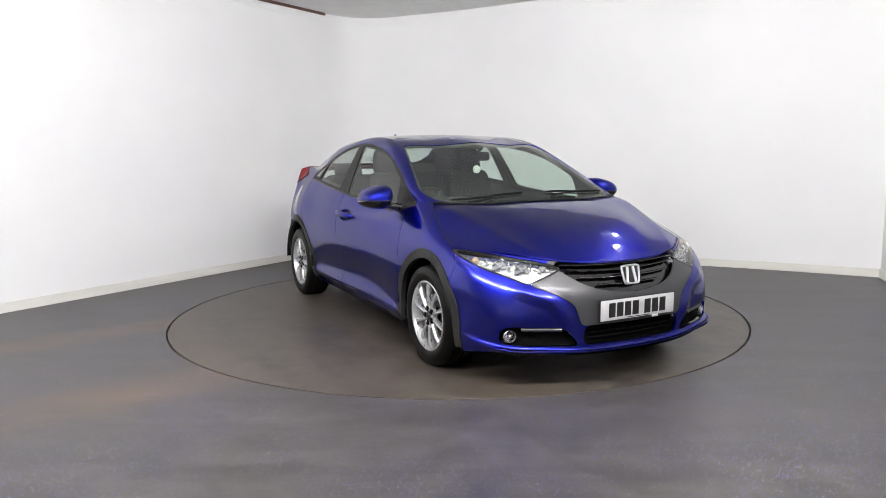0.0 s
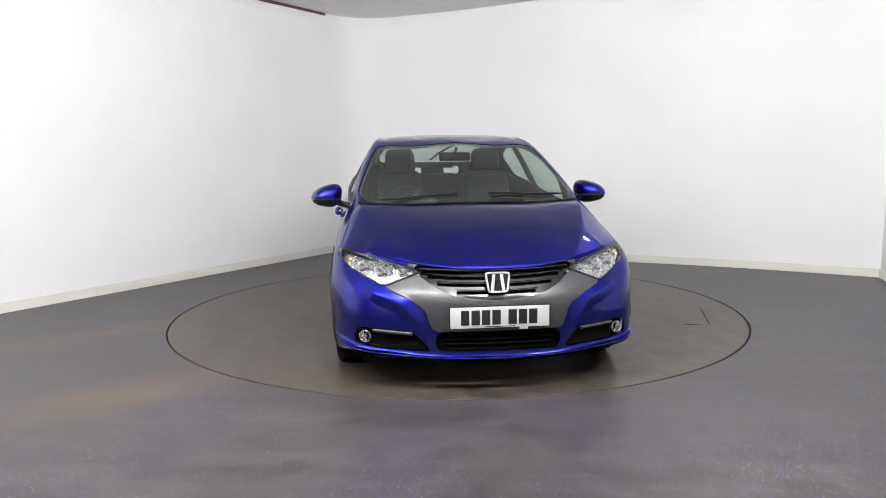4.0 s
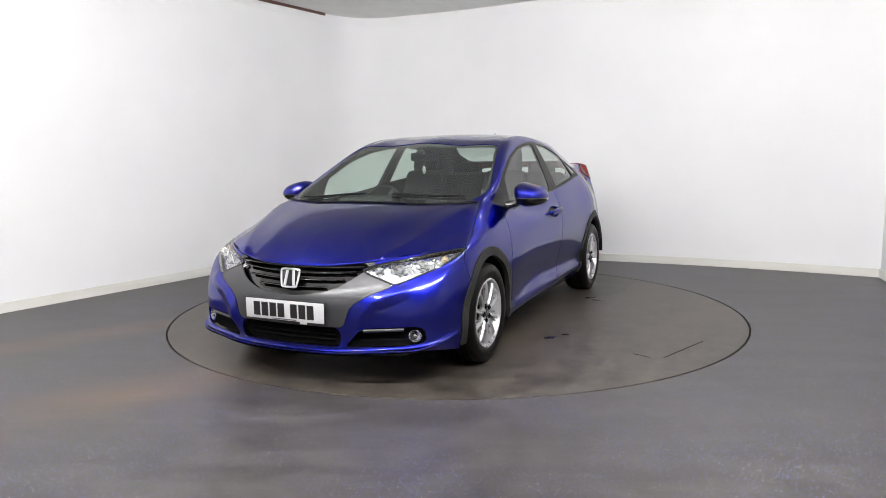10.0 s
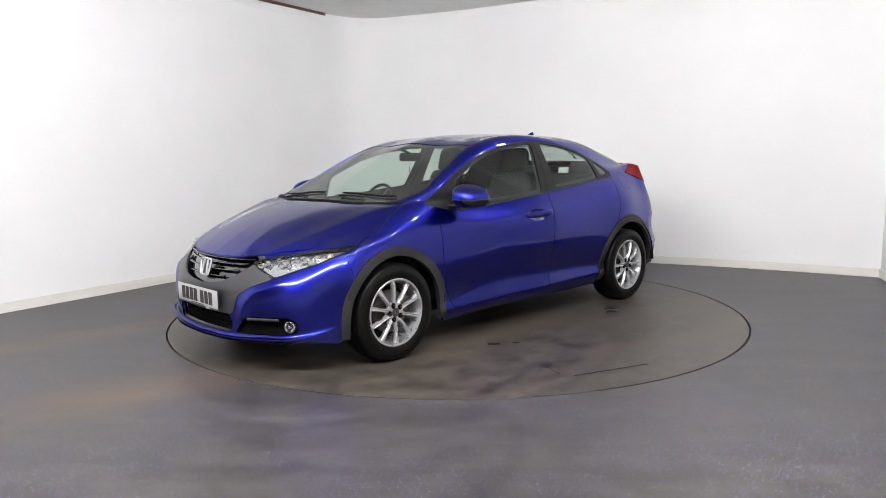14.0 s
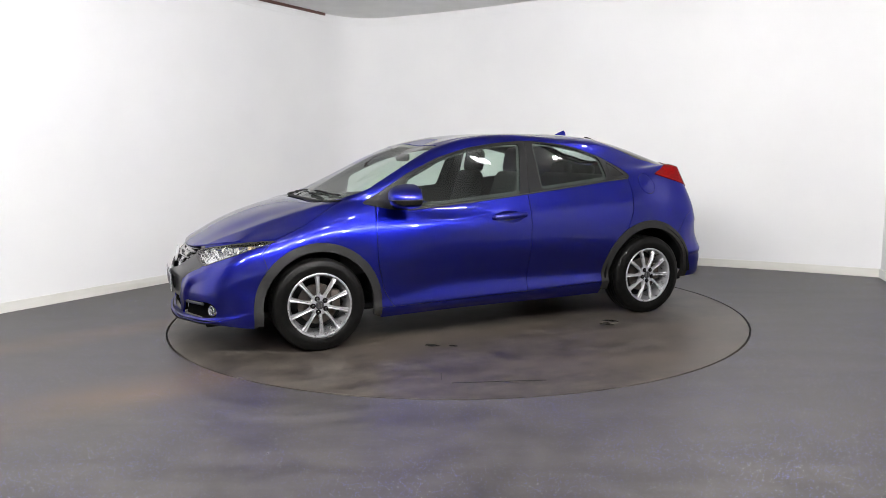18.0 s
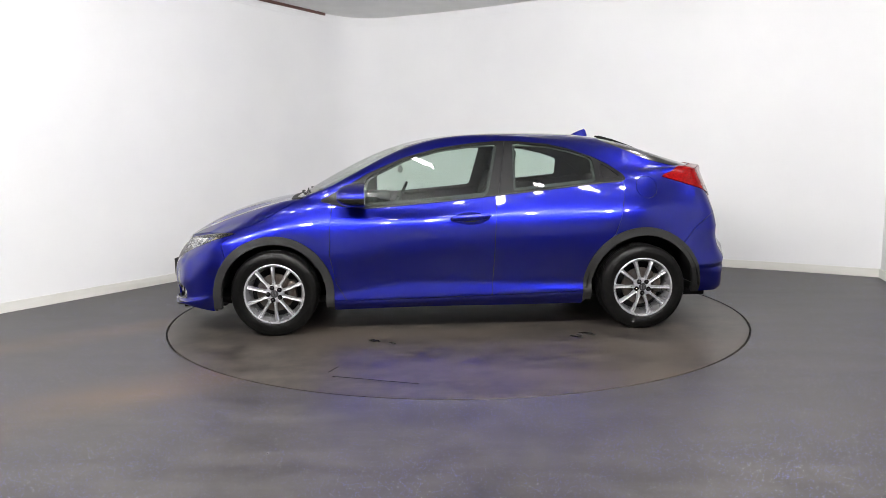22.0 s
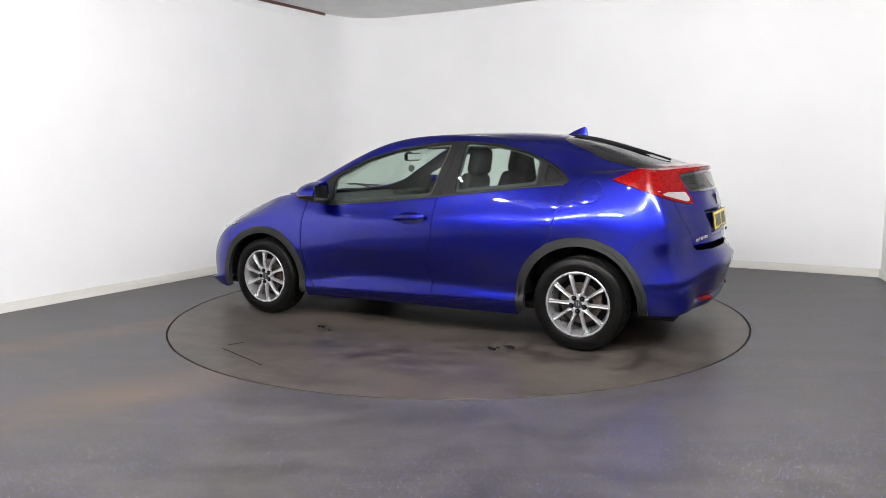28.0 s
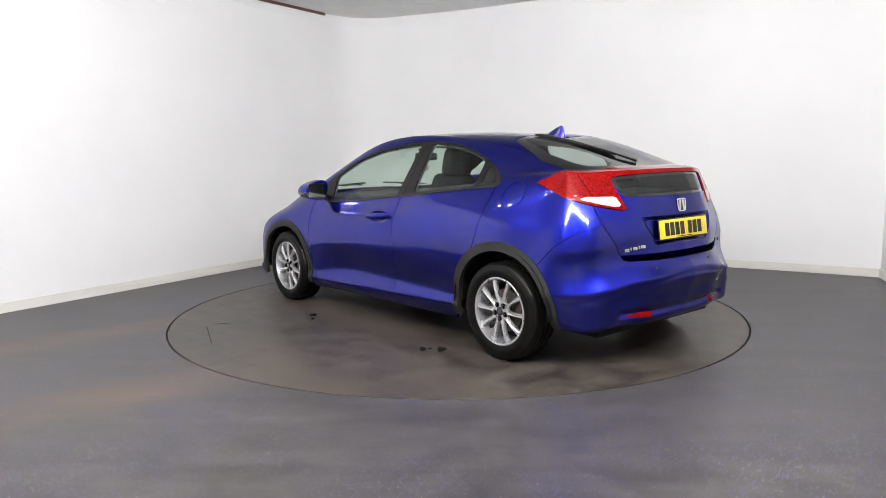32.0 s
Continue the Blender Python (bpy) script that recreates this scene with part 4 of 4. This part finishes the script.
def spoke_mesh():
    bm = bmesh.new()
    rings = []
    for r, w, h, dep in ((.050, .030, .086, .030), (.085, .020, .090, .028), (.130, .022, .092, .026), (.170, .027, .090, .026), (.200, .036, .084, .030)):
        rings.append([bm.verts.new((x, y, r)) for x, y in ((-w * .5, h - dep), (-w * .5, h - .010), (-w * .26, h), (0, h - .003), (w * .26, h), (w * .5, h - .010), (w * .5, h - dep))])
    for a, b in zip(rings, rings[1:]):
        for i in range(6):
            bm.faces.new((a[i], a[i + 1], b[i + 1], b[i]))
    bm.faces.new(rings[0])
    bm.faces.new(rings[-1])
    bmesh.ops.recalc_face_normals(bm, faces=bm.faces[:])
    me = bpy.data.meshes.new("spoke")
    bm.to_mesh(me)
    bm.free()
    me.materials.append(ALLOY)
    return me


SPOKE = spoke_mesh()


def wheel(at, outward, turn):
    sgn = outward
    rim = lathe([(.196, .086), (.199, .098), (.207, .100), (.214, .096), (.214, .088), (.205, .078), (.192, .055), (.183, .02), (.180, -.05), (.196, -.09), (.190, -.094), (.174, -.05), (.177, .02), (.186, .060)], 72, "y", closed=True)
    lathe([(.020, .086), (.058, .084), (.064, .080), (.066, .060), (.020, .050)], 40, "y", bm=rim, closed=True)
    w = part("wheel", rim, ALLOY, car, "ten-spoke silver alloy wheel", 30)
    for k in range(10):
        ob = new("spoke", SPOKE)
        ob.parent = w
        ob.matrix_basis = Matrix.Rotation(k * math.tau / 10 + turn, 4, "Y")
    groove = []
    for h in (-.052, -.018, .018, .052):
        groove += [(TYRE_R, h - .006), (TYRE_R - .007, h - .004), (TYRE_R - .007, h + .004), (TYRE_R, h + .006)]
    tyre = lathe([(.206, -.092), (.225, -.102), (.255, -.106), (.285, -.100), (.298, -.088), (TYRE_R - .001, -.074)] + groove
                 + [(TYRE_R - .001, .074), (.298, .088), (.290, .097), (.285, .100), (.262, .1055), (.258, .107), (.240, .1055), (.222, .102), (.212, .098), (.206, .09)], 96, "y", closed=True)
    part("tyre", tyre, RUBBER, w, "black road tyre", 40)
    part("brake_disc", lathe([(.05, .030), (.132, .030), (.132, .008), (.05, .008)], 48, "y", closed=True), IRON, w, "bare iron brake disc")
    part("wheel_back", lathe([(.03, -.03), (.176, -.03), (.176, -.035), (.03, -.035)], 32, "y", closed=True), MATT, w)
    part("caliper", box((.06, .06, .13), (-.115, .02, .02), .012), IRON, w, "rusty brake caliper")
    part("centre_cap", lathe([(.0001, .090), (.024, .090), (.028, .086), (.029, .080)], 32, "y"), SILVER, w, "grey centre cap")
    badge = bmesh.new()
    for s in (-1, 1):
        box((.005, .003, .026), (s * .008, .0915, 0), .001, 1, bm=badge)
    part("cap_badge", badge, CHROME, w)
    for k in range(5):
        a = k * math.tau / 5 + turn + math.pi / 10
        # no hole is cut: a black disc paints the recess's shade round each nut
        part("nut_shade_disc", lathe([(.0175, .080), (.0175, .0862), (.0001, .0864)], 16, "y", at=(.045 * math.sin(a), 0, .045 * math.cos(a))), DEEP, w, "black disc for the shade in a bolt hole")
        part("wheel_nut", lathe([(.013, .078), (.013, .084), (.009, .0845), (.009, .094), (.005, .097), (.0001, .0975)], 12, "y", at=(.045 * math.sin(a), 0, .045 * math.cos(a))), BLACK, w)
    w.matrix_basis = pose(at[0], at[1], HUB_Z, 0, 0, 0 if sgn > 0 else 180)
    return w


for wx in (1.3035, -1.3035):
    for sgn in (1, -1):
        wheel((wx, sgn * .764), sgn, .05 if wx > 0 else .28)
    for sgn in (1, -1):
        ln, n = bmesh.new(), 24
        rows = []
        for y in (.45, .868):
            rows.append([ln.verts.new((wx + .405 * math.cos(a), sgn * y, .30 + .405 * math.sin(a))) for a in np.linspace(.02, math.pi - .02, n)])
        back = ln.verts.new((wx, sgn * .45, .32))
        for i in range(n - 1):
            ln.faces.new((rows[0][i], rows[0][i + 1], rows[1][i + 1], rows[1][i]))
            ln.faces.new((rows[0][i], rows[0][i + 1], back))
        part("wheel_arch_liner", ln, MATT, car, "black wheel arch liner")
part("floor_pan", box((3.75, 1.20, .05), (0.02, 0, .215), .01), MATT, car, "black underbody")
part("front_undertray", box((.30, 1.3, .02), (1.84, 0, .195), .005), MATT, car)
part("axle", tube([(-1.30, -.62, .26), (-1.30, .62, .26)], .03), MATT, car)
part("exhaust_box", box((.26, .46, .10), (-1.62, -.15, .34), .03), MATT, car)


# ---- door mirrors ----
def mirror(sign):
    n, m = 40, 28
    pts = np.zeros((n, m, 3))
    for i, a in enumerate(np.linspace(-math.pi, math.pi, n)):
        for j, b in enumerate(np.linspace(-math.pi / 2, math.pi / 2, m)):
            c, s, cb, sb = math.cos(a), math.sin(a), math.cos(b), math.sin(b)
            p = lambda q, e: math.copysign(abs(q) ** e, q)
            x, y, z = p(c, .85) * p(cb, .8), p(s, .8) * p(cb, .8), p(sb, .85)
            x = max(x, -.30) if x < 0 else x
            pts[i, j] = (.697 + .150 * x, .932 + .105 * y - .012 * z, .985 + (.076 - .020 * y) * z - .004 * y)
    g = grid_surface(pts)
    if (np.sum((g[0][:, :3] - (.69, .93, .99)) * g[0][:, 3:], 1) > 0).mean() < .5:
        g = (g[0] * np.array([1, 1, 1, -1, -1, -1]), g[1][:, ::-1])
    f = g[0][:, 2] - .968
    up, low = clip(g, f - .004), clip(g, -f - .001)
    rim = clip(g, f + .001)
    rim = clip(rim, .972 - rim[0][:, 2])
    turn = (lambda s: s) if sign > 0 else mirrored
    ob = panel("door_mirror", turn(up), PAINT, car, "blue door mirror with a black base", depth=.004)
    panel("mirror_base", turn(low), BLACK, ob, "gloss black lower shell", depth=.004)
    panel("mirror_trim", turn(offset(rim, .001)), SILVER, ob, "satin silver line", depth=.002)
    part("mirror_arm", tube([(.735, sign * .755, .915), (.72, sign * .81, .925), (.70, sign * .87, .94)], [.046, .040, .034], 12, flat=(1.2, .6)), BLACK, ob)
    gl = box((.004, .155, .105), (.651, sign * .93, .985), .0, m=Matrix())
    part("mirror_glass", gl, CHROME, ob, "mirror glass")
    part("repeater", box((.012, .055, .012), (.805, sign * .975, .978), .003, m=Matrix.Rotation(-sign * .35, 4, "Z")), BLACK, ob)


for sgn in (1, -1):
    mirror(sgn)


# ---- lamps ----
def nose_x(y, z):
    q = wv[: len(wv) // 3].reshape(-1, 6)
    d = np.hypot(q[:, 1] - abs(y), q[:, 2] - z) + 9 * (q[:, 0] < 1.5)
    k = np.argsort(d)[:4]
    w = 1 / (d[k] + 1e-4)
    return float((q[k, 0] * w).sum() / w.sum())



def tail_x(y, z):
    q = wv[-len(wv) // 3:].reshape(-1, 6)
    d = np.hypot(q[:, 1] - abs(y), q[:, 2] - z) + 9 * (q[:, 0] > -1.6)
    k = np.argsort(d)[:4]
    w = 1 / (d[k] + 1e-4)
    return float((q[k, 0] * w).sum() / w.sum())


def lamp_spot(y, z, depth):
    """A place behind the headlamp lens."""
    v = lamp[0]
    k = int(np.argmin(np.hypot(v[:, 1] - y, v[:, 2] - z)))
    p = v[k, :3] - v[k, 3:] * depth
    return float(p[0]), float(p[1]), float(p[2])


for sgn in (1, -1):
    turn = (lambda s: s) if sgn > 0 else mirrored
    head = head_objs[0 if sgn > 0 else 1]
    panel("lamp_housing", turn(offset(lamp, -.034)), HOUSING, head, "silvery reflector housing", depth=0)
    for at, r, mat in ((lamp_spot(.768, .700, .022), .020, AMBER), (lamp_spot(.690, .664, .022), .040, HOUSING), (lamp_spot(.590, .636, .022), .040, HOUSING), (lamp_spot(.490, .648, .022), .026, HOUSING)):
        bowl = lathe([(r, .0), (r * .97, -.006), (r * .85, -.022), (r * .6, -.036), (r * .25, -.044), (.0001, -.045)], 28, "x")
        ob = part("reflector", bowl, mat, head, "bright lamp reflector")
        ob.matrix_basis = pose(at[0], sgn * at[1], at[2], 0, 0, sgn * 24)
        bulb = part("bulb", lathe([(.0001, .012), (.007, .009), (.009, 0), (.008, -.03), (.0001, -.031)], 14, "x"), AMBER if mat is AMBER else CHROME, head)
        bulb.matrix_basis = pose(at[0], sgn * at[1], at[2], 0, 0, sgn * 24)
    for k in range(3):
        y = .735 - .10 * k
        rib = part("lamp_divider", box((.036, .005, .062), bevel=.002), HOUSING, head)
        rib.matrix_basis = pose(lamp_spot(y, .660, .034)[0], sgn * y, .660 - .008 * k, 0, 12, sgn * 24)
    panel("lamp_bezel", turn(bezel), BLACK, head, "black bezel", depth=.012)
    # fog lamp
    fl = part("fog_lamp", lathe([(.033, -.02), (.034, .003), (.031, .006), (.029, .002), (.025, -.012), (.0001, -.016)], 32, "x"), HOUSING, car, "round chrome fog lamp")
    fl.matrix_basis = pose(nose_x(.695, .298) - .022, sgn * .695, .298, 0, 0, sgn * 24)
    fb = part("fog_lens", lathe([(.029, .002), (.026, .007), (.015, .010), (.0001, .013)], 24, "x"), CLEAR, fl)
    hat = part("bulb_cap", lathe([(.010, -.004), (.010, .004), (.0001, .006)], 16, "x"), CHROME, fl)
    ln = [(nose_x(.452 + .20 * s, .33) - .004, .452 + .20 * s, .3295 + .008 * s) for s in np.linspace(0, 1, 9)]
    part("fog_trim", tube([(x, sgn * y, z) for x, y, z in ln], .009, 10, flat=(.7, 1.0)), SILVER, car, "satin grey strip over the fog lamp")
    # tail lamp pieces
    tl = tail_objs[0 if sgn > 0 else 1]
    panel("reversing_lens", turn(rev_lens), WHITE_LENS, tl, "white reversing lens", lift=.0065, depth=.016)
    panel("lamp_inner", turn(tail_inner), RED, tl, "red lamp on the tailgate", lift=.006, depth=.02)
    wedge = prism([(-.115, -.014), (.10, -.016), (.112, -.006), (.108, .020), (.02, .014)], .014, Matrix(((0, 0, -1, 0), (-sgn, 0, 0, 0), (0, 1, 0, 0), (0, 0, 0, 1))), bevel=.003)
    rf = part("rear_reflector", wedge, RED, car, "red tapered bumper reflector")
    rf.matrix_basis = pose(tail_x(.43, .325) + .010, sgn * .43, .326, sgn * 4, 10, -sgn * 20)

# ---- nose details ----
for z, half in ((.622, .365), (.586, .315), (.550, .215)):
    path = [(nose_x(y, z + .10 * y * y) - .019, y, z + .10 * y * y) for y in np.linspace(-half, half, 25)]
    part("grille_slat", tube(path, .0055, 8, flat=(2.0, .7)), BLACK, car, "black grille slat")
for z in (.325, .298, .272):
    path = [(nose_x(y, z) - .030, y, z) for y in np.linspace(-.29, .29, 13)]
    part("intake_slat", tube(path, .006, 6, flat=(1.6, .8)), DEEP, car)
path = [(nose_x(y, .655) - .016, y, .650 + .05 * y * y) for y in np.linspace(-.40, .40, 25)]
part("grille_top", tube(path, .008, 8, flat=(1.6, .7)), BLACK, car, "black grille top rail")


def badge(at, w, h, turn, name, tilt=0.0):
    """A chrome frame with two flared uprights."""
    b = bmesh.new()
    loop = [Vector((0, y, z)) for y, z in soft([(-w * .46, h / 2), (w * .46, h / 2), (w * .5, h * .38), (w * .40, -h * .44), (w * .33, -h / 2), (-w * .33, -h / 2), (-w * .40, -h * .44), (-w * .5, h * .38)], 2)]
    tube(loop + loop[:2], h * .055, 8, bm=b)
    for s in (-1, 1):
        box((.010, w * .13, h * .86), (0, s * w * .20, 0), .003, 1, Matrix.Rotation(s * .12, 4, "X"), b)
    ob = part(name, b, EMBLEM, car, "plain chrome emblem")
    ob.matrix_basis = pose(*at, 0, tilt, turn)
    plate = part("emblem_back", box((.008, w * .9, h * .92), (-.006, 0, 0), .003), BLACK, ob)
    return ob


badge((2.104, 0, .594), .124, .100, 0, "front_emblem", -14)
badge((-2.004, 0, .942), .088, .072, 180, "rear_emblem", -8)


def number_plate(at, turn, tilt, mat, name, label):
    pl = part(name, box((.006, .520, .111), bevel=.0028), mat, car, label)
    pl.matrix_basis = pose(*at, 0, tilt, turn)
    part("plate_border", box((.004, .534, .125), (-.0015, 0, 0), .0015), INK, pl)
    x = -.205
    for k in range(7):
        if k == 4:
            x += .030
        part("plate_bar", box((.0012, .044, .078), (.0032, x + .022, 0), 0), INK, pl)
        x += .0545
    part("plate_note", box((.0012, .16, .004), (.0032, 0, -.049), 0), TRIM, pl)
    return pl


number_plate((2.166, 0, .4235), 0, 1, PLATE_WHITE, "front_number_plate", "white number plate with black bars")
number_plate((-2.022, 0, .806), 180, -8, PLATE_YELLOW, "rear_number_plate", "yellow number plate with black bars")
part("plate_holder", box((.05, .40, .085), (2.125, 0, .42), .01), MATT, car)
part("dealer_tab", box((.004, .045, .012), (2.165, .125, .362), .001), PLATE_WHITE, car)
for k, (y0, wd) in enumerate(((.500, .034), (.462, .012), (.446, .032), (.410, .012), (.394, .034))):
    x = tail_x(y0 - wd / 2, .715) + .004
    part("name_badge", box((.006, wd, .020), (x - .008, y0 - wd / 2, .703 + (.50 - y0) * .14), .002, 1, Matrix.Rotation(-.34, 4, "Z")), CHROME, car, "chrome badge of plain bars")
for y0, wd in ((-.405, .03), (-.445, .03)):
    part("name_badge", box((.006, wd, .022), (-2.008, y0, .700), .002, 1, Matrix.Rotation(.2, 4, "Z")), BLACK, car, "black badge of plain bars")

# ---- roof, wipers ----
fin_pts = []
for i, s in enumerate(np.linspace(0, 1, 14)):
    x = -.925 - .165 * s
    top = .098 * (s ** .75) if s < .88 else .098 * (1 - ((s - .88) / .12) * .55)
    wdt = .030 * math.sin(math.pi * (.12 + .82 * s)) ** .6
    base = on_top(x, 0, -.006).z
    fin_pts.append([(x, wdt * math.cos(a) * (1 - .8 * max(0, math.sin(a)) ** 1.2), base + (top + .006) * max(0, math.sin(a)) ** .9) for a in np.linspace(0, math.pi, 13)])
fb = bmesh.new()
rows = [[fb.verts.new(p) for p in r] for r in fin_pts]
for a, b in zip(rows, rows[1:]):
    for i in range(12):
        fb.faces.new((a[i], a[i + 1], b[i + 1], b[i]))
fb.faces.new(rows[0])
fb.faces.new(rows[-1])
part("roof_aerial", fb, PAINT, car, "blue shark-fin aerial")
part("washer_jet", box((.02, .012, .012), (-1.115, 0, on_top(-1.10, 0).z + .008), .003), MATT, car)


def wiper(pivot, knee, ends, name, r=.0055):
    arm = part(name, tube([on_top(*pivot, .008), on_top(*((np.array(pivot) + np.array(knee)) / 2), .016), on_top(*knee, .013)], [.011, .008, .006], 8, flat=(1.3, .7)), MATT, car, "black wiper arm")
    a, b = np.array(ends[0]), np.array(ends[1])
    path = [on_top(*(a + (b - a) * s), .008) for s in np.linspace(0, 1, 14)]
    part("wiper_blade", tube(path, [.004] + [r] * 12 + [.004], 8, flat=(.8, 1.3)), MATT, arm)
    return arm


wiper((1.190, -.50), (1.160, -.30), ((1.130, -.59), (1.145, -.08)), "windscreen_wiper")
wiper((1.175, .14), (1.150, .36), ((1.140, .12), (1.085, .62)), "windscreen_wiper")
wiper((-1.69, .02), (-1.36, .15), ((-1.08, .29), (-1.56, .05)), "rear_wiper", .009)
cowl = [on_top(float(np.interp(abs(y), [0, .26, .45, .62, .70], [1.228, 1.216, 1.195, 1.170, 1.105])), y, -.002) for y in np.linspace(-.70, .70, 33)]
part("scuttle", tube(cowl, .014, 8, flat=(1.9, .5)), MATT, car, "black scuttle panel")

# ---- cabin ----
def seat(y):
    s = part("front_seat", box((.50, .50, .16), (-.05, y, .50), .05, 3), FABRIC, car, "black cloth front seat")
    back = box((.14, .49, .68), (0, 0, 0), .055, 3)
    for v in back.verts:
        k = max(0.0, v.co.z + .05) / .39
        v.co.y *= 1 - .30 * k
        v.co.x = v.co.x * (1 - .25 * k) + .030 * math.cos(v.co.y * 6)
    part("seat_back", back, FABRIC, s).matrix_basis = pose(-.285, y, .785, 0, -16, 0)
    rest = box((.10, .27, .20), (0, 0, 0), .045, 3)
    for v in rest.verts:
        v.co.y *= 1 - .16 * (v.co.z + .10) / .20
    part("headrest", rest, FABRIC, s).matrix_basis = pose(-.392, y, 1.205, 0, -10, 0)
    for d in (-.06, .06):
        part("headrest_post", tube([(-.365, y + d, 1.05), (-.385, y + d, 1.13)], .006), MATT, s)


for y in (.365, -.365):
    seat(y)
bench = part("rear_bench", box((.50, 1.24, .18), (-.85, 0, .52), .06, 3), FABRIC, car, "black cloth rear bench")
part("bench_back", box((.16, 1.24, .62), (-1.18, 0, .78), .06, 3, Matrix.Rotation(-.35, 4, "Y")), FABRIC, bench)
for y, w in ((.38, .26), (0, .22), (-.38, .26)):
    part("headrest", box((.09, w, .15), (-1.285, y, 1.10 if y else 1.075), .04, 3, Matrix.Rotation(-.2, 4, "Y")), FABRIC, bench)
dash = bmesh.new()
prof = [(1.17, .93), (.95, .925), (.72, .920), (.58, .905), (.50, .83), (.50, .70), (.56, .50), (1.10, .45)]
prism([(x, z) for x, z in prof], 1.36, Matrix(((1, 0, 0, 0), (0, 0, 1, -.68), (0, 1, 0, 0), (0, 0, 0, 1))), dash)
bmesh.ops.bevel(dash, geom=[e for e in dash.edges if abs(e.verts[0].co.y - e.verts[1].co.y) > 1], offset=.03, segments=3, affect="EDGES")
part("dashboard", dash, CABIN, car, "dark grey dashboard")
part("instrument_hood", box((.22, .40, .08), (.62, -.37, .915), .03, 3), CABIN, car)
sw = part("steering_wheel", lathe([(.180 + .013 * math.cos(a), .013 * math.sin(a)) for a in np.linspace(0, math.tau, 13)[:-1]], 48, "x", closed=True), MATT, car, "dark steering wheel")
sw.matrix_basis = pose(.45, -.37, .855, 0, -24, 0)
part("wheel_hub", box((.05, .16, .12), (.01, 0, -.01), .025, 3), CABIN, sw)
for a in (0, 120, 240):
    sp = part("wheel_spoke", box((.018, .17, .035), (0, .10, 0), .006), CABIN, sw)
    sp.matrix_basis = pose(0, 0, 0, 180 + a + 0, 0, 0)
part("console", box((.85, .20, .30), (.15, 0, .52), .04), CABIN, car, "dark centre console")
mir = part("rear_view_mirror", box((.035, .235, .065), (.410, 0, 1.240), .018, 3), MATT, car, "black rear-view mirror")
part("mirror_stalk", tube([(.415, 0, 1.265), (.50, 0, 1.300)], .012), MATT, mir)
part("mirror_face", box((.003, .215, .05), (.391, 0, 1.240), .001, 1), CHROME, mir)
fresh = part("air_freshener", lathe([(.0001, -.006), (.024, -.006), (.029, -.003), (.029, .003), (.024, .006), (.0001, .006)], 28, "x"), PALE, car, "round pale air freshener hanging from the mirror")
fresh.matrix_basis = pose(.425, 0, 1.145, 0, 0, -45)
for face in (1, -1):
    part("freshener_ring", lathe([(.016, face * .0062), (.020, face * .0072), (.016, face * .0082), (.013, face * .0072)], 24, "x", closed=True), WHITE_LENS, fresh)
part("string", tube([(0, 0, .028), (-.01, .01, .075)], .0015, 5), LINING, fresh)
part("parcel_shelf", box((.50, 1.14, .02), (-1.58, 0, 1.0), .006), CABIN, car, "dark parcel shelf")

for y, z in ((.315, .592), (-.235, .601)):
    part("bumper_plug", lathe([(.010, 0), (.010, .003), (.0001, .004)], 18, "x"), BLACK, car, "small dark round plug").matrix_basis = pose(tail_x(y, z) + .003, y, z, 0, 0, 180 - 20 * y)


# ---- what moves ----
TURN = [-61.51 - 5.27673 * t + .00214 * t * t for t in range(0, 34, 2)]


def motions():
    shift = Vector((.0168, -.0560, 0))
    walk(turntable, [(2.0 * i, pose(0, 0, 0, 0, 0, a)) for i, a in enumerate(TURN)])
    walk(car, [(2.0 * i, pose(0, 0, 0, 0, 0, a) @ Matrix.Translation(shift)) for i, a in enumerate(TURN)])


motions()
